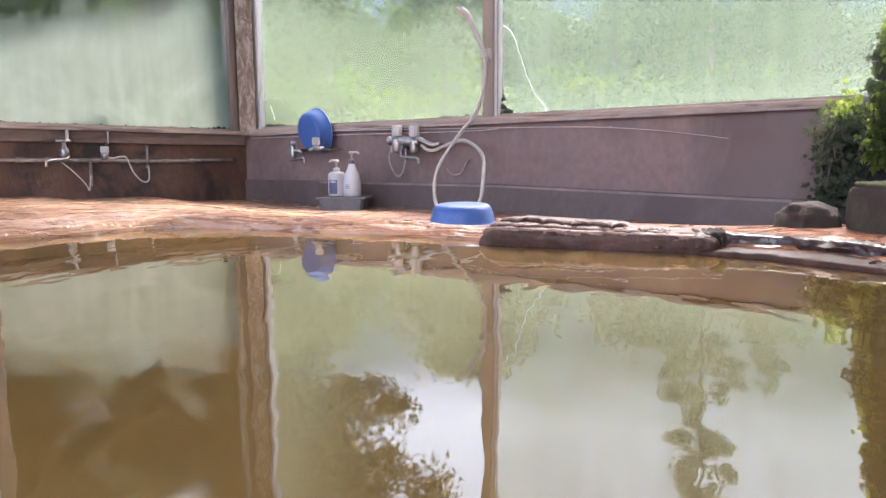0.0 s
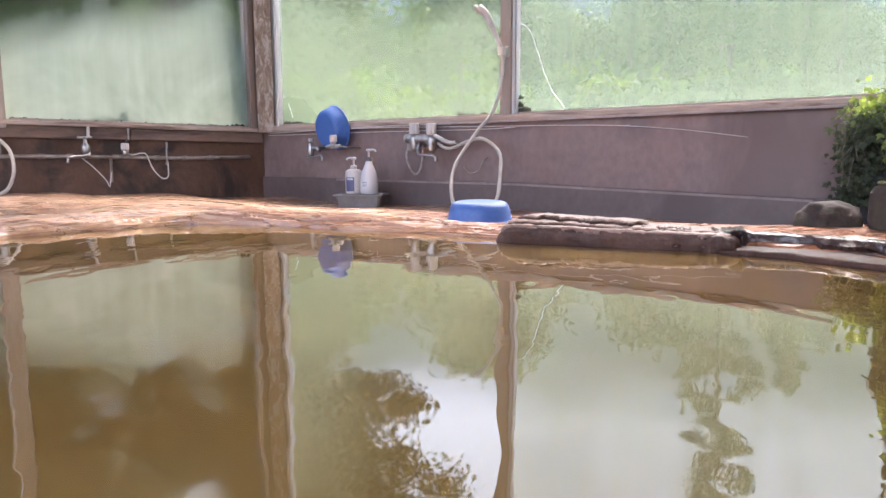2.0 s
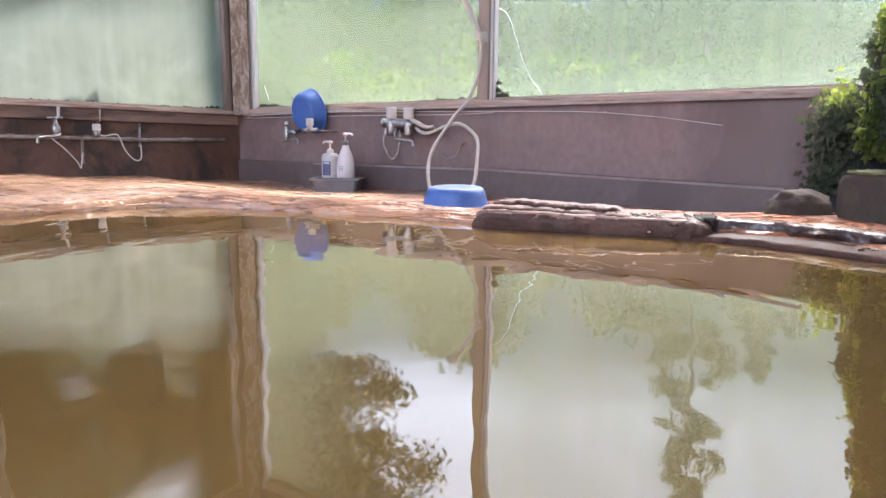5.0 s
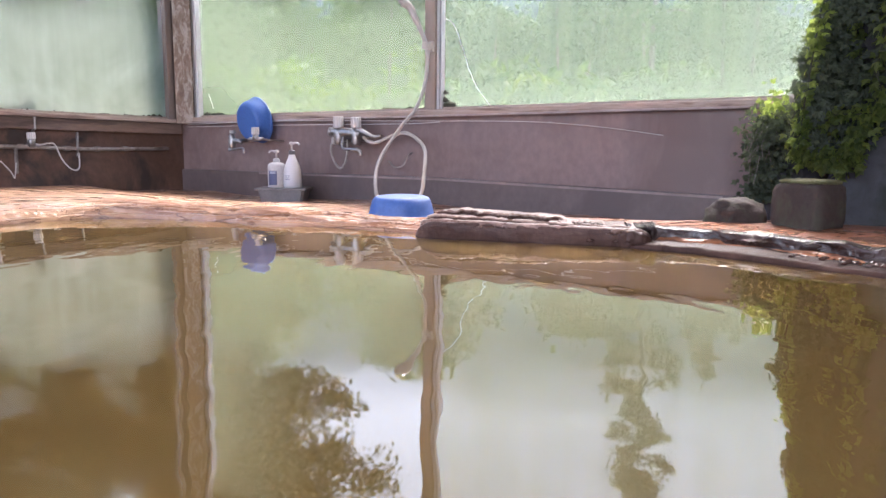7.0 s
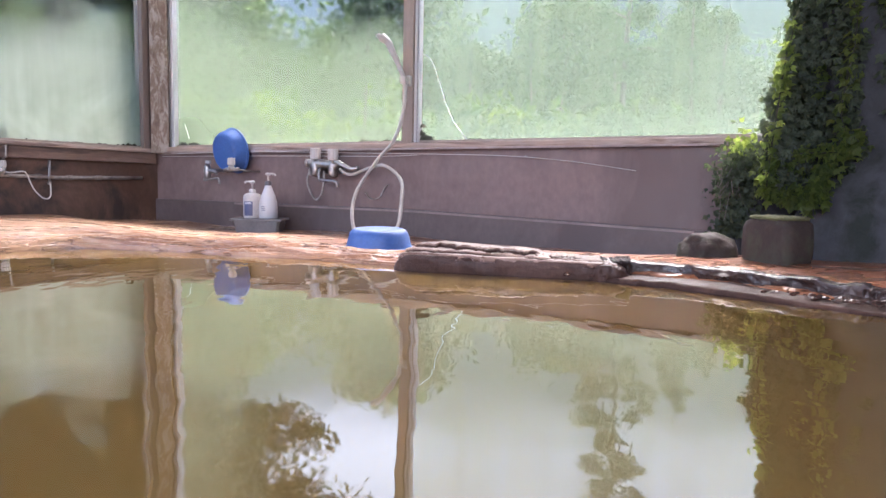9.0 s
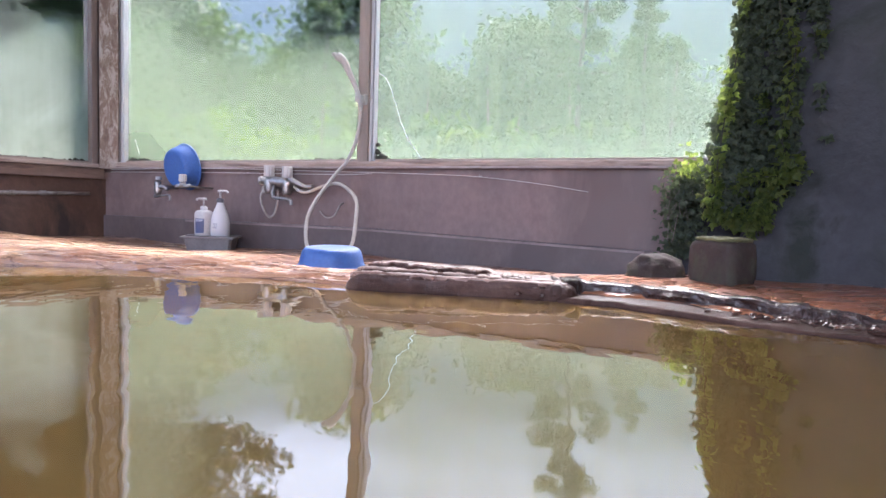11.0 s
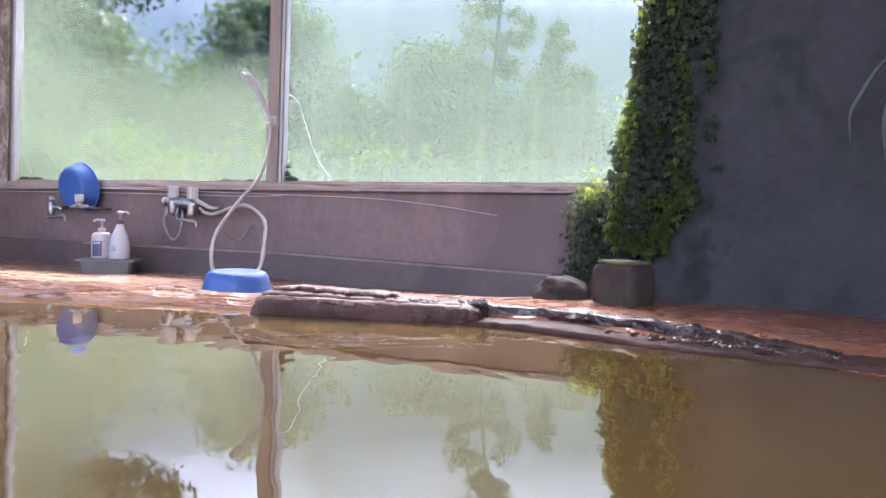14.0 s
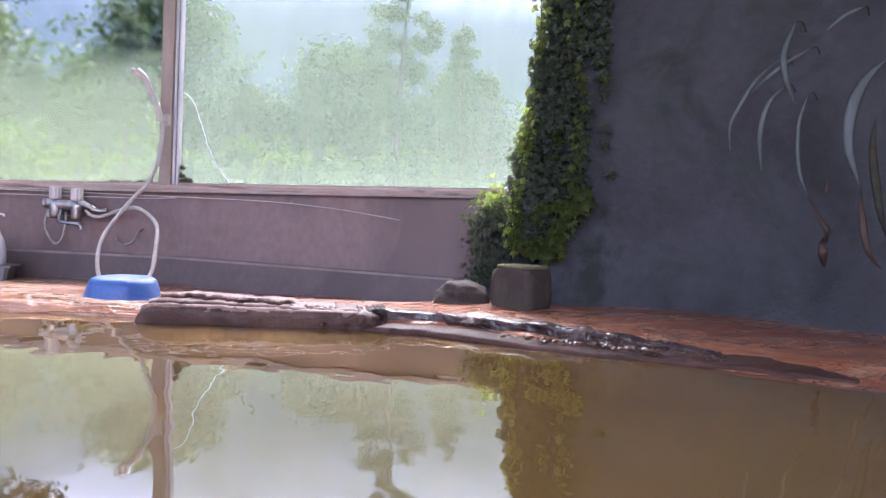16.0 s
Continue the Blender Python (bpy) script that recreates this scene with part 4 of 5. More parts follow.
STRAPS = [([(1.975, 1.615, 0.958), (1.892, 1.579, 0.842), (1.898, 1.572, 0.764), (1.981, 1.608, 0.705)], 0.021),
          ([(2.006, 1.579, 0.873), (1.90, 1.57, 0.815), (1.865, 1.609, 0.772), (1.896, 1.703, 0.74)], 0.015),
          ([(1.953, 1.641, 0.849), (1.856, 1.643, 0.771), (1.802, 1.658, 0.68), (1.806, 1.695, 0.623), (1.86, 1.741, 0.548)], 0.010),
          ([(1.961, 1.632, 0.757), (1.868, 1.606, 0.689), (1.855, 1.62, 0.593), (1.926, 1.671, 0.488)], 0.016),
          ([(2.004, 1.581, 0.726), (1.925, 1.541, 0.617), (1.93, 1.535, 0.489), (2.015, 1.568, 0.409)], 0.012),
          ([(2.127, 1.419, 0.822), (2.04, 1.419, 0.746), (2.0, 1.424, 0.66), (2.022, 1.444, 0.557), (2.1, 1.457, 0.44)], 0.036),
          ([(2.10, 1.48, 0.99), (2.06, 1.51, 0.966), (2.031, 1.547, 0.925)], 0.014)]
for path, w in STRAPS:
    part("leaf", strap(path, w), M_STRAP, plant, smooth=True)
    foot = Vector(path[0])
    # stalks are added, dark in place of leaf feet lost in shade
    part("stalk", tube(spline([foot, foot + Vector((0.12, 0.07, 0.03)), foot + Vector((0.34, 0.22, 0.0))], 8), 0.0018, 6), M_GRIME, plant, "thin dark stalk added for the shaded leaf foot")
part("leaf", strap([(2.117, 1.432, 0.648), (2.045, 1.384, 0.537), (2.058, 1.366, 0.39), (2.142, 1.397, 0.294)], 0.024), M_GRIME, plant, "dull olive leaf", True)
for path, w in [([(2.015, 1.568, 0.409), (1.971, 1.483, 0.337), (1.983, 1.469, 0.30), (2.049, 1.525, 0.252)], 0.016),
                ([(2.047, 1.527, 0.290), (1.975, 1.473, 0.244), (2.051, 1.523, 0.193)], 0.028),
                ([(2.048, 1.526, 0.465), (2.035, 1.52, 0.43), (2.042, 1.533, 0.406)], 0.012),
                ([(2.101, 1.455, 0.436), (2.035, 1.399, 0.356), (2.045, 1.384, 0.258), (2.138, 1.402, 0.195)], 0.02),
                ([(2.16, 1.40, 0.42), (2.10, 1.34, 0.33), (2.11, 1.31, 0.22), (2.17, 1.33, 0.12)], 0.026)]:
    part("leaf", strap(path, w), M_DRYLEAF, plant, "withered brown leaf", True)


# ---- washing place on the window wall (frame WW) ----
def wash_bowl(name, label, m):
    """A round plastic wash bowl; its open rim lies at z = 0, its bottom up."""
    bowl = thing(name, label, "wash bowl", "wash bowls", m)
    outer = [(0.117, 0.0000), (0.1175, 0.0033), (0.1155, 0.0083), (0.1135, 0.0108), (0.1120, 0.0166), (0.1060, 0.0456), (0.1010, 0.0640), (0.0940, 0.0745), (0.084, 0.0790), (0.080, 0.0785), (0.0, 0.0775)]
    inner = [(0.0, 0.0745), (0.080, 0.0745), (0.091, 0.0710), (0.0975, 0.0620), (0.1030, 0.0456), (0.1090, 0.0149), (0.1125, 0.0050), (0.117, 0.0000)]
    part("body", lathe(outer + inner, 48), M_BLUE, bowl, smooth=True)
    part("rim", lathe([(0.112, 0.0), (0.118, 0.0), (0.1195, 0.004), (0.1185, 0.008), (0.112, 0.010), (0.112, 0.0)], 48), M_BLUE, bowl, "rolled rim", True)
    return bowl


wash_bowl("wash_bowl", "blue plastic wash bowl upside down on the pool edge", pose(0.066, 2.475, 0.0, 1.5, -1.0, 20) @ Matrix.Diagonal((1.0, 1.0, 0.88, 1)))
axis = Vector((-0.70, -0.66, -0.16)).normalized()
tilt = axis.to_track_quat("Z", "Y").to_matrix().to_4x4()
wash_bowl("wash_bowl", "blue plastic wash bowl leaning on a wall tap before the window", Matrix.Translation(Vector((-0.727, 4.247, 0.3797))) @ tilt @ Matrix.Diagonal((1.11, 1.11, 1.1, 1)))


def pump_bottle(name, label, m, body, mat, nozzle, collar_mat):
    bottle = thing(name, label, "bottle", "pump bottles", m)
    part("body", lathe(body, 32), mat, bottle, smooth=True)
    z = body[-1][1]
    part("collar", lathe([(0.0, z - 0.004), (0.017, z - 0.004), (0.018, z), (0.018, z + 0.016), (0.012, z + 0.021), (0.006, z + 0.022), (0.0, z + 0.022)], 20), collar_mat, bottle, smooth=True)
    bm = lathe([(0.0, z + 0.02), (0.0055, z + 0.02), (0.0055, z + 0.05), (0.014, z + 0.052), (0.015, z + 0.06), (0.009, z + 0.065), (0.0, z + 0.066)], 16)
    tube(spline([(0, 0, z + 0.058), (-0.02, 0, z + 0.060), (-0.034, 0, z + 0.057), (-0.040, 0, z + 0.050)], 10), 0.0055, 8, bm)
    part("pump", bm, nozzle, bottle, "pump head with a short spout", True)
    return bottle


pump_a = pump_bottle("pump_bottle", "white pump bottle with a blue label on the grey tray", pose(-0.582, 3.905, 0.0125, 0, 0, -10),
                     [(0.0, 0.0), (0.042, 0.0), (0.046, 0.004), (0.047, 0.02), (0.047, 0.108), (0.044, 0.122), (0.034, 0.131), (0.017, 0.134)], M_WHITE, M_WHITE, M_WHITE)
bm = bmesh.new()
cols = [[bm.verts.new((0.0476 * math.sin(a), -0.0476 * math.cos(a), z)) for z in (0.014, 0.052, 0.090)] for a in [-0.75 + 1.1 * i / 10 for i in range(11)]]
for a, b in zip(cols, cols[1:]):
    for j in range(2):
        bm.faces.new((a[j], b[j], b[j + 1], a[j + 1]))
part("label", bm, M_LABEL, pump_a, "dark blue printed label")
for z in (0.082, 0.076):
    bm = bmesh.new()
    cols = [[bm.verts.new((0.0480 * math.sin(a), -0.0480 * math.cos(a), z + q)) for q in (0, 0.003)] for a in [-0.6 + 0.8 * i / 6 for i in range(7)]]
    for a, b in zip(cols, cols[1:]):
        bm.faces.new((a[0], b[0], b[1], a[1]))
    part("print_line", bm, M_LABELTEXT, pump_a)
pump_b = pump_bottle("pump_bottle", "milky tapered pump bottle with a dark collar on the grey tray", pose(-0.497, 3.892, 0.0125, 0, 0, 170),
                     [(0.0, 0.0), (0.046, 0.0), (0.0495, 0.004), (0.0495, 0.05), (0.047, 0.085), (0.038, 0.12), (0.026, 0.148), (0.019, 0.165), (0.017, 0.178)], M_MILKY, M_WHITE, M_DARKPL)
for z in (0.062, 0.052, 0.043):
    bm = bmesh.new()
    cols = [[bm.verts.new((0.0500 * math.sin(a), -0.0500 * math.cos(a), z + q)) for q in (0, 0.003)] for a in [2.6 + 0.55 * i / 6 for i in range(7)]]
    for a, b in zip(cols, cols[1:]):
        bm.faces.new((a[0], b[0], b[1], a[1]))
    part("print_line", bm, M_LABEL, pump_b)

tray = thing("soap_tray", "low worn grey plastic tray standing on the floor", "tray", m=pose(-0.543, 3.905, -0.068, 0, 0, -6))
bm = bmesh.new()
lv = [[bm.verts.new((sx * x, sy * y, z)) for sx, sy in ((-1, -0.8), (-0.9, -1), (0.9, -1), (1, -0.8), (1, 0.8), (0.9, 1), (-0.9, 1), (-1, 0.8))] for x, y, z in ((0.108, 0.075, 0), (0.112, 0.08, 0.008), (0.124, 0.09, 0.068))]
for a, b in zip(lv, lv[1:]):
    for k in range(8):
        bm.faces.new((a[k], a[(k + 1) % 8], b[(k + 1) % 8], b[k]))
bm.faces.new(lv[0][::-1])
bm.faces.new(lv[-1])
part("body", bm, M_GREYPL, tray)
part("rim", box(-0.137, 0.137, -0.1, 0.1, 0.0685, 0.080, bevel=0.005), M_GREYPL, tray, "flat projecting rim")


def knob(bm, c, r=0.019, h=0.045):
    """A fluted tap knob standing on c."""
    vs = [[bm.verts.new((c[0] + (r - (0.0025 if k % 2 else 0)) * s * math.cos(6.28319 * k / 24), c[1] + (r - (0.0025 if k % 2 else 0)) * s * math.sin(6.28319 * k / 24), c[2] + z)) for k in range(24)] for s, z in ((0.82, 0), (1, 0.005), (0.97, h - 0.005), (0.85, h))]
    for a, b in zip(vs, vs[1:]):
        for k in range(24):
            bm.faces.new((a[k], a[(k + 1) % 24], b[(k + 1) % 24], b[k]))
    bm.faces.new(vs[0][::-1])
    bm.faces.new(vs[-1])
    return bm


# taps under the leaning bowl
tap = thing("wall_tap", "old dark chrome wall tap with a thin bent spout", "tap", m=WW)
part("body", lathe([(0, 0.215), (0.014, 0.215), (0.019, 0.225), (0.021, 0.25), (0.017, 0.268), (0.019, 0.285), (0.011, 0.296), (0, 0.298)], 18, m=Matrix.Translation((-1.308, -0.13, 0))), M_CHROME, tap, smooth=True)
part("side_body", tube([(-1.325, -0.13, 0.258), (-1.30, -0.13, 0.262), (-1.25, -0.13, 0.258), (-1.235, -0.13, 0.246)], lambda u: 0.015 - 0.004 * u, 12), M_CHROME, tap, smooth=True)
part("spout", tube(spline([(-1.312, -0.135, 0.225), (-1.318, -0.145, 0.210), (-1.30, -0.15, 0.206), (-1.25, -0.155, 0.213), (-1.205, -0.16, 0.218), (-1.193, -0.16, 0.210), (-1.191, -0.16, 0.188)], 26), 0.0068, 10), M_CHROME, tap, "thin bent chrome spout", True)
part("knob", knob(bmesh.new(), (-1.303, -0.13, 0.298), 0.019, 0.022), M_CHROME, tap)
part("inlet", tube([(-1.285, 0.005, 0.262), (-1.285, -0.04, 0.262), (-1.295, -0.13, 0.255)], 0.011, 10), M_CHROME, tap, smooth=True)

valve = thing("stop_valve", "chrome stop valve with a clear square knob below the sill", "valve", m=WW @ Matrix.Translation((0.064, -0.07, 0)))
part("body", tube([(-1.178, -0.13, 0.262), (-1.165, -0.13, 0.268), (-1.10, -0.13, 0.270), (-1.075, -0.13, 0.272)], lambda u: 0.0125 - 0.003 * u, 12), M_CHROME, valve, smooth=True)
part("neck", lathe([(0, 0.268), (0.018, 0.268), (0.019, 0.282), (0.013, 0.292), (0, 0.293)], 18, m=Matrix.Translation((-1.128, -0.13, 0))), M_CHROME, valve, smooth=True)
part("knob", knob(bmesh.new(), (-1.128, -0.13, 0.292), 0.022, 0.042), M_KNOB, valve, "clear scaled acrylic knob")
part("inlet", tube([(-1.10, 0.075, 0.262), (-1.10, -0.04, 0.264), (-1.10, -0.13, 0.270)], 0.006, 10), M_PIPE, valve, smooth=True)

# shower mixer
mixer = thing("shower_mixer", "old chrome shower mixer with two fluted pale knobs", "tap", m=WW)
part("body", tube([(-0.618, -0.10, 0.311), (-0.60, -0.10, 0.311), (-0.54, -0.10, 0.309), (-0.45, -0.10, 0.300), (-0.428, -0.10, 0.296)], lambda u: 0.0215 + 0.004 * smoothstep(0.25, 0.5, u), 16), M_CHROME, mixer, smooth=True)
part("end_cap", tube([(-0.630, -0.10, 0.311), (-0.626, -0.10, 0.311), (-0.612, -0.10, 0.311)], lambda u: 0.019 + 0.005 * min(1.0, u * 2), 16), M_CHROME, mixer, "rounded scaled end cap", True)
for x, z in ((-0.571, 0.328), (-0.458, 0.324)):
    part("valve", lathe([(0, -0.085), (0.020, -0.085), (0.026, -0.072), (0.028, -0.02), (0.024, 0.004), (0, 0.004)], 18, m=Matrix.Translation((x, -0.10, z))), M_CHROME, mixer, smooth=True)
    part("knob", knob(bmesh.new(), (x, -0.10, z + 0.004), 0.0285, 0.060), M_KNOB, mixer, "pale fluted plastic knob")
    part("inlet", tube([(x, 0.005, 0.270), (x, -0.04, 0.275), (x, -0.095, 0.298)], 0.015, 12), M_CHROME, mixer, smooth=True)
part("bracket", box(-0.612, -0.545, -0.115, -0.085, 0.244, 0.285, bevel=0.010), M_PIPE, mixer, "dull bracket")
part("spout", tube(spline([(-0.530, -0.11, 0.285), (-0.528, -0.125, 0.240), (-0.515, -0.13, 0.224), (-0.46, -0.14, 0.219), (-0.418, -0.145, 0.217), (-0.402, -0.145, 0.207), (-0.400, -0.145, 0.188)], 30), 0.0085, 10), M_CHROME, mixer, "thin bent chrome spout", True)
part("lever", tube(spline([(-0.445, -0.10, 0.322), (-0.41, -0.11, 0.312), (-0.365, -0.11, 0.292), (-0.335, -0.105, 0.284), (-0.298, -0.10, 0.289)], 14), lambda u: 0.015 - 0.005 * u, 10), M_CHROME, mixer, smooth=True)
part("chain_loop", tube(spline([(-0.605, -0.09, 0.285), (-0.625, -0.10, 0.22), (-0.60, -0.10, 0.15), (-0.565, -0.10, 0.118), (-0.535, -0.10, 0.14), (-0.518, -0.10, 0.20), (-0.522, -0.09, 0.27)], 30), 0.006, 7), M_PIPE, mixer, "dull hanging loop", True)
part("hook", tube(spline([(-0.30, -0.03, 0.16), (-0.25, -0.05, 0.13), (-0.20, -0.05, 0.14), (-0.18, -0.03, 0.19), (-0.175, 0.0, 0.205)], 20), 0.004, 7), M_PIPE, mixer, smooth=True)

shower = thing("hand_shower", "cream hand shower on the mullion with a looping hose", "shower", m=WW)
bm = tube(spline([(-0.041, -0.075, 0.690), (-0.052, -0.075, 0.735), (-0.078, -0.078, 0.80), (-0.112, -0.085, 0.87), (-0.135, -0.095, 0.918), (-0.165, -0.110, 0.942)], 30),
          lambda u: 0.0115 + 0.006 * smoothstep(0.3, 0.75, u) + 0.004 * smoothstep(0.8, 0.95, u), 14)
part("handset", bm, M_HOSE, shower, "cream plastic shower handset", True)
face_m = Matrix.Translation((-0.168, -0.112, 0.940)) @ Vector((-0.5, -0.35, -0.75)).to_track_quat("Z", "Y").to_matrix().to_4x4()
part("spray_face", lathe([(0, -0.010), (0.020, -0.008), (0.0255, 0.004), (0.023, 0.008), (0, 0.009)], 20, m=face_m), M_HOSE, shower, smooth=True)
bm = box(-0.066, -0.032, -0.095, -0.056, 0.712, 0.748, bevel=0.006)
add_box(bm, -0.046, -0.028, -0.058, -0.030, 0.704, 0.756, bevel=0.004)
part("holder", bm, M_HOSE, shower, "pale wall holder")
HOSE = [(-0.041, -0.075, 0.690), (-0.048, -0.075, 0.60), (-0.068, -0.085, 0.497), (-0.100, -0.11, 0.41), (-0.143, -0.15, 0.343), (-0.182, -0.28, 0.192), (-0.165, -0.36, 0.09), (-0.11, -0.42, -0.01),
        (-0.02, -0.45, -0.035), (0.08, -0.43, -0.02), (0.095, -0.37, 0.03), (0.06, -0.28, 0.14), (0.015, -0.20, 0.22), (-0.06, -0.14, 0.272), (-0.155, -0.10, 0.305), (-0.25, -0.085, 0.288), (-0.34, -0.085, 0.258), (-0.39, -0.085, 0.262), (-0.425, -0.085, 0.285)]
hp = spline(HOSE, 260)
part("hose", tube(hp, lambda u: 0.0088 + 0.0005 * math.sin(u * 1500), 10), M_HOSE, shower, "cream ribbed shower hose", True)

wire = thing("wire", "thin pale wire slung along the wall under the sill", "wire", m=WW)
part("strand", tube(spline([(-1.74, -0.058, 0.356), (-1.0, -0.06, 0.372), (-0.08, -0.06, 0.366), (0.35, -0.05, 0.362), (0.585, -0.03, 0.354), (0.84, -0.02, 0.332), (1.10, -0.012, 0.297)], 60), 0.0016, 6), M_WIRE, wire, smooth=True)
part("strand", tube(spline([(-1.74, -0.058, 0.342), (-0.9, -0.062, 0.350), (-0.2, -0.06, 0.352), (0.02, -0.056, 0.36)], 40), 0.0016, 6), M_WIRE, wire, smooth=True)
part("nail", tube([(0.585, 0.001, 0.356), (0.585, -0.035, 0.358)], 0.003, 8), M_CHROME, wire)


def crack(points, r):
    bm = bmesh.new()
    P = []
    for a, b in zip(points, points[1:]):
        a, b = Vector(a), Vector(b)
        P += [a.lerp(b, k / 5) + Vector((rnd.gauss(0, 0.0016), 0, rnd.gauss(0, 0.0016))) for k in range(5)]
    P.append(Vector(points[-1]))
    tube(P, r, 5, bm)
    return bm


part("crack", crack([(0.004, 0.0235, 0.872), (0.035, 0.0235, 0.855), (0.068, 0.0235, 0.809), (0.100, 0.0235, 0.72), (0.132, 0.0235, 0.630), (0.179, 0.0235, 0.532), (0.215, 0.0235, 0.49), (0.255, 0.0235, 0.442)], 0.0021), M_CRACK, pane_right, "bright white crack in the glass").matrix_parent_inverse = Matrix()
part("crack", crack([(-1.637, 0.0235, 0.541), (-1.620, 0.0235, 0.50), (-1.603, 0.0235, 0.452)], 0.0018), M_CRACK, pane_mid, "bright white crack in the glass")


# ---- taps on the left wall (frame LW: x = 0 at the corner, negative away from it) ----
pipe = thing("water_pipe", "scaled horizontal steel water pipe on the reddish wall", "pipe", m=LW)
part("run", tube([(-2.9, -0.01, 0.232), (-1.39, -0.01, 0.223), (-0.9, -0.01, 0.216), (-0.6, -0.01, 0.205), (-0.35, -0.01, 0.207), (-0.12, -0.008, 0.209)], 0.0105, 10), M_PIPE, pipe, smooth=True)
for x, z in ((-1.30, 0.2225), (-1.16, 0.2205), (-0.93, 0.2165), (-0.70, 0.2085), (-0.54, 0.2052), (-0.38, 0.2067)):
    part("coupling", tube([(x - 0.016, -0.01, z), (x + 0.016, -0.01, z)], 0.0145, 12), M_PIPE, pipe)
part("drop", tube([(-0.955, -0.012, 0.216), (-0.957, -0.014, 0.12), (-0.96, -0.02, 0.075)], 0.0085, 8), M_PIPE, pipe)

tap_a = thing("wall_tap", "chrome wall tap with a cross handle and long spout", "tap", m=LW)
part("riser", tube([(-1.09, -0.045, 0.22), (-1.092, -0.05, 0.24)], 0.012, 12), M_CHROME, tap_a, smooth=True)
part("body", lathe([(0, 0.236), (0.017, 0.236), (0.022, 0.25), (0.024, 0.268), (0.018, 0.286), (0.011, 0.295), (0.010, 0.316), (0, 0.317)], 18, m=Matrix.Translation((-1.092, -0.052, 0))), M_CHROME, tap_a, smooth=True)
bm = tube([(-1.13, -0.052, 0.322), (-1.054, -0.052, 0.322)], 0.0075, 8)
tube([(-1.092, -0.086, 0.322), (-1.092, -0.018, 0.322)], 0.0075, 8, bm)
part("handle", bm, M_CHROME, tap_a, "chrome cross handle", True)
part("stem", tube([(-1.075, -0.05, 0.325), (-1.072, -0.052, 0.382)], 0.008, 8), M_KNOB, tap_a)
part("spout", tube(spline([(-1.075, -0.055, 0.242), (-1.085, -0.075, 0.228), (-1.13, -0.11, 0.222), (-1.185, -0.15, 0.219), (-1.203, -0.155, 0.211), (-1.206, -0.155, 0.188)], 24), 0.008, 10), M_CHROME, tap_a, "long chrome spout", True)
part("supply_hose", tube(spline([(-1.115, -0.055, 0.212), (-1.06, -0.06, 0.16), (-1.0, -0.055, 0.09), (-0.982, -0.05, 0.052), (-0.972, -0.035, 0.075), (-0.962, -0.025, 0.13)], 30), 0.0032, 8), M_WIRE, tap_a, "thin pale supply hose", True)
part("inlet", tube([(-1.09, 0.035, 0.214), (-1.09, -0.045, 0.222)], 0.010, 10), M_CHROME, tap_a)

tap_b = thing("stop_valve", "chrome stop valve with a curled pale hose", "valve", m=LW)
part("body", lathe([(0, 0.218), (0.014, 0.218), (0.017, 0.235), (0.020, 0.25), (0.013, 0.258), (0, 0.259)], 16, m=Matrix.Translation((-0.888, -0.052, 0))), M_CHROME, tap_b, smooth=True)
part("knob", knob(bmesh.new(), (-0.888, -0.052, 0.255), 0.023, 0.038), M_KNOB, tap_b, "scaled fluted knob")
part("inlet", tube([(-0.888, 0.035, 0.22), (-0.888, -0.05, 0.228)], 0.010, 10), M_CHROME, tap_b)
part("stem", tube([(-0.858, 0.03, 0.302), (-0.858, -0.025, 0.315), (-0.858, -0.03, 0.376)], 0.006, 8), M_PIPE, tap_b)
part("supply_hose", tube(spline([(-0.872, -0.055, 0.232), (-0.848, -0.06, 0.228), (-0.80, -0.06, 0.236), (-0.775, -0.06, 0.225), (-0.745, -0.06, 0.15), (-0.705, -0.055, 0.10), (-0.672, -0.05, 0.088), (-0.652, -0.042, 0.105), (-0.648, -0.036, 0.15), (-0.648, -0.03, 0.18)], 50), 0.0038, 8), M_WIRE, tap_b, "curled pale supply hose", True)
part("standpipe", tube([(-0.650, -0.026, 0.172), (-0.648, -0.022, 0.24), (-0.645, -0.018, 0.30)], 0.0068, 10), M_CHROME, tap_b, "thin chrome standpipe", True)
part("nut", tube([(-0.650, -0.026, 0.166), (-0.650, -0.026, 0.182)], 0.0105, 6), M_CHROME, tap_b)

shower_b = thing("hand_shower", "pale looping shower hose hanging beside the pipe", "shower", m=LW)
part("hose", tube(spline([(-1.62, -0.05, 0.30), (-1.53, -0.08, 0.325), (-1.47, -0.11, 0.27), (-1.452, -0.13, 0.20), (-1.46, -0.14, 0.12), (-1.50, -0.15, 0.05), (-1.58, -0.15, 0.03), (-1.64, -0.12, 0.10)], 60), 0.0088, 10), M_HOSE, shower_b, "cream ribbed shower hose", True)
part("mixer_body", tube([(-1.66, -0.06, 0.29), (-1.55, -0.06, 0.29), (-1.49, -0.06, 0.285)], 0.019, 12), M_CHROME, shower_b, smooth=True)
part("knob", knob(bmesh.new(), (-1.51, -0.06, 0.235), 0.02, 0.045), M_CHROME, shower_b)
part("inlet", tube([(-1.57, 0.035, 0.285), (-1.57, -0.05, 0.29)], 0.012, 10), M_CHROME, shower_b)


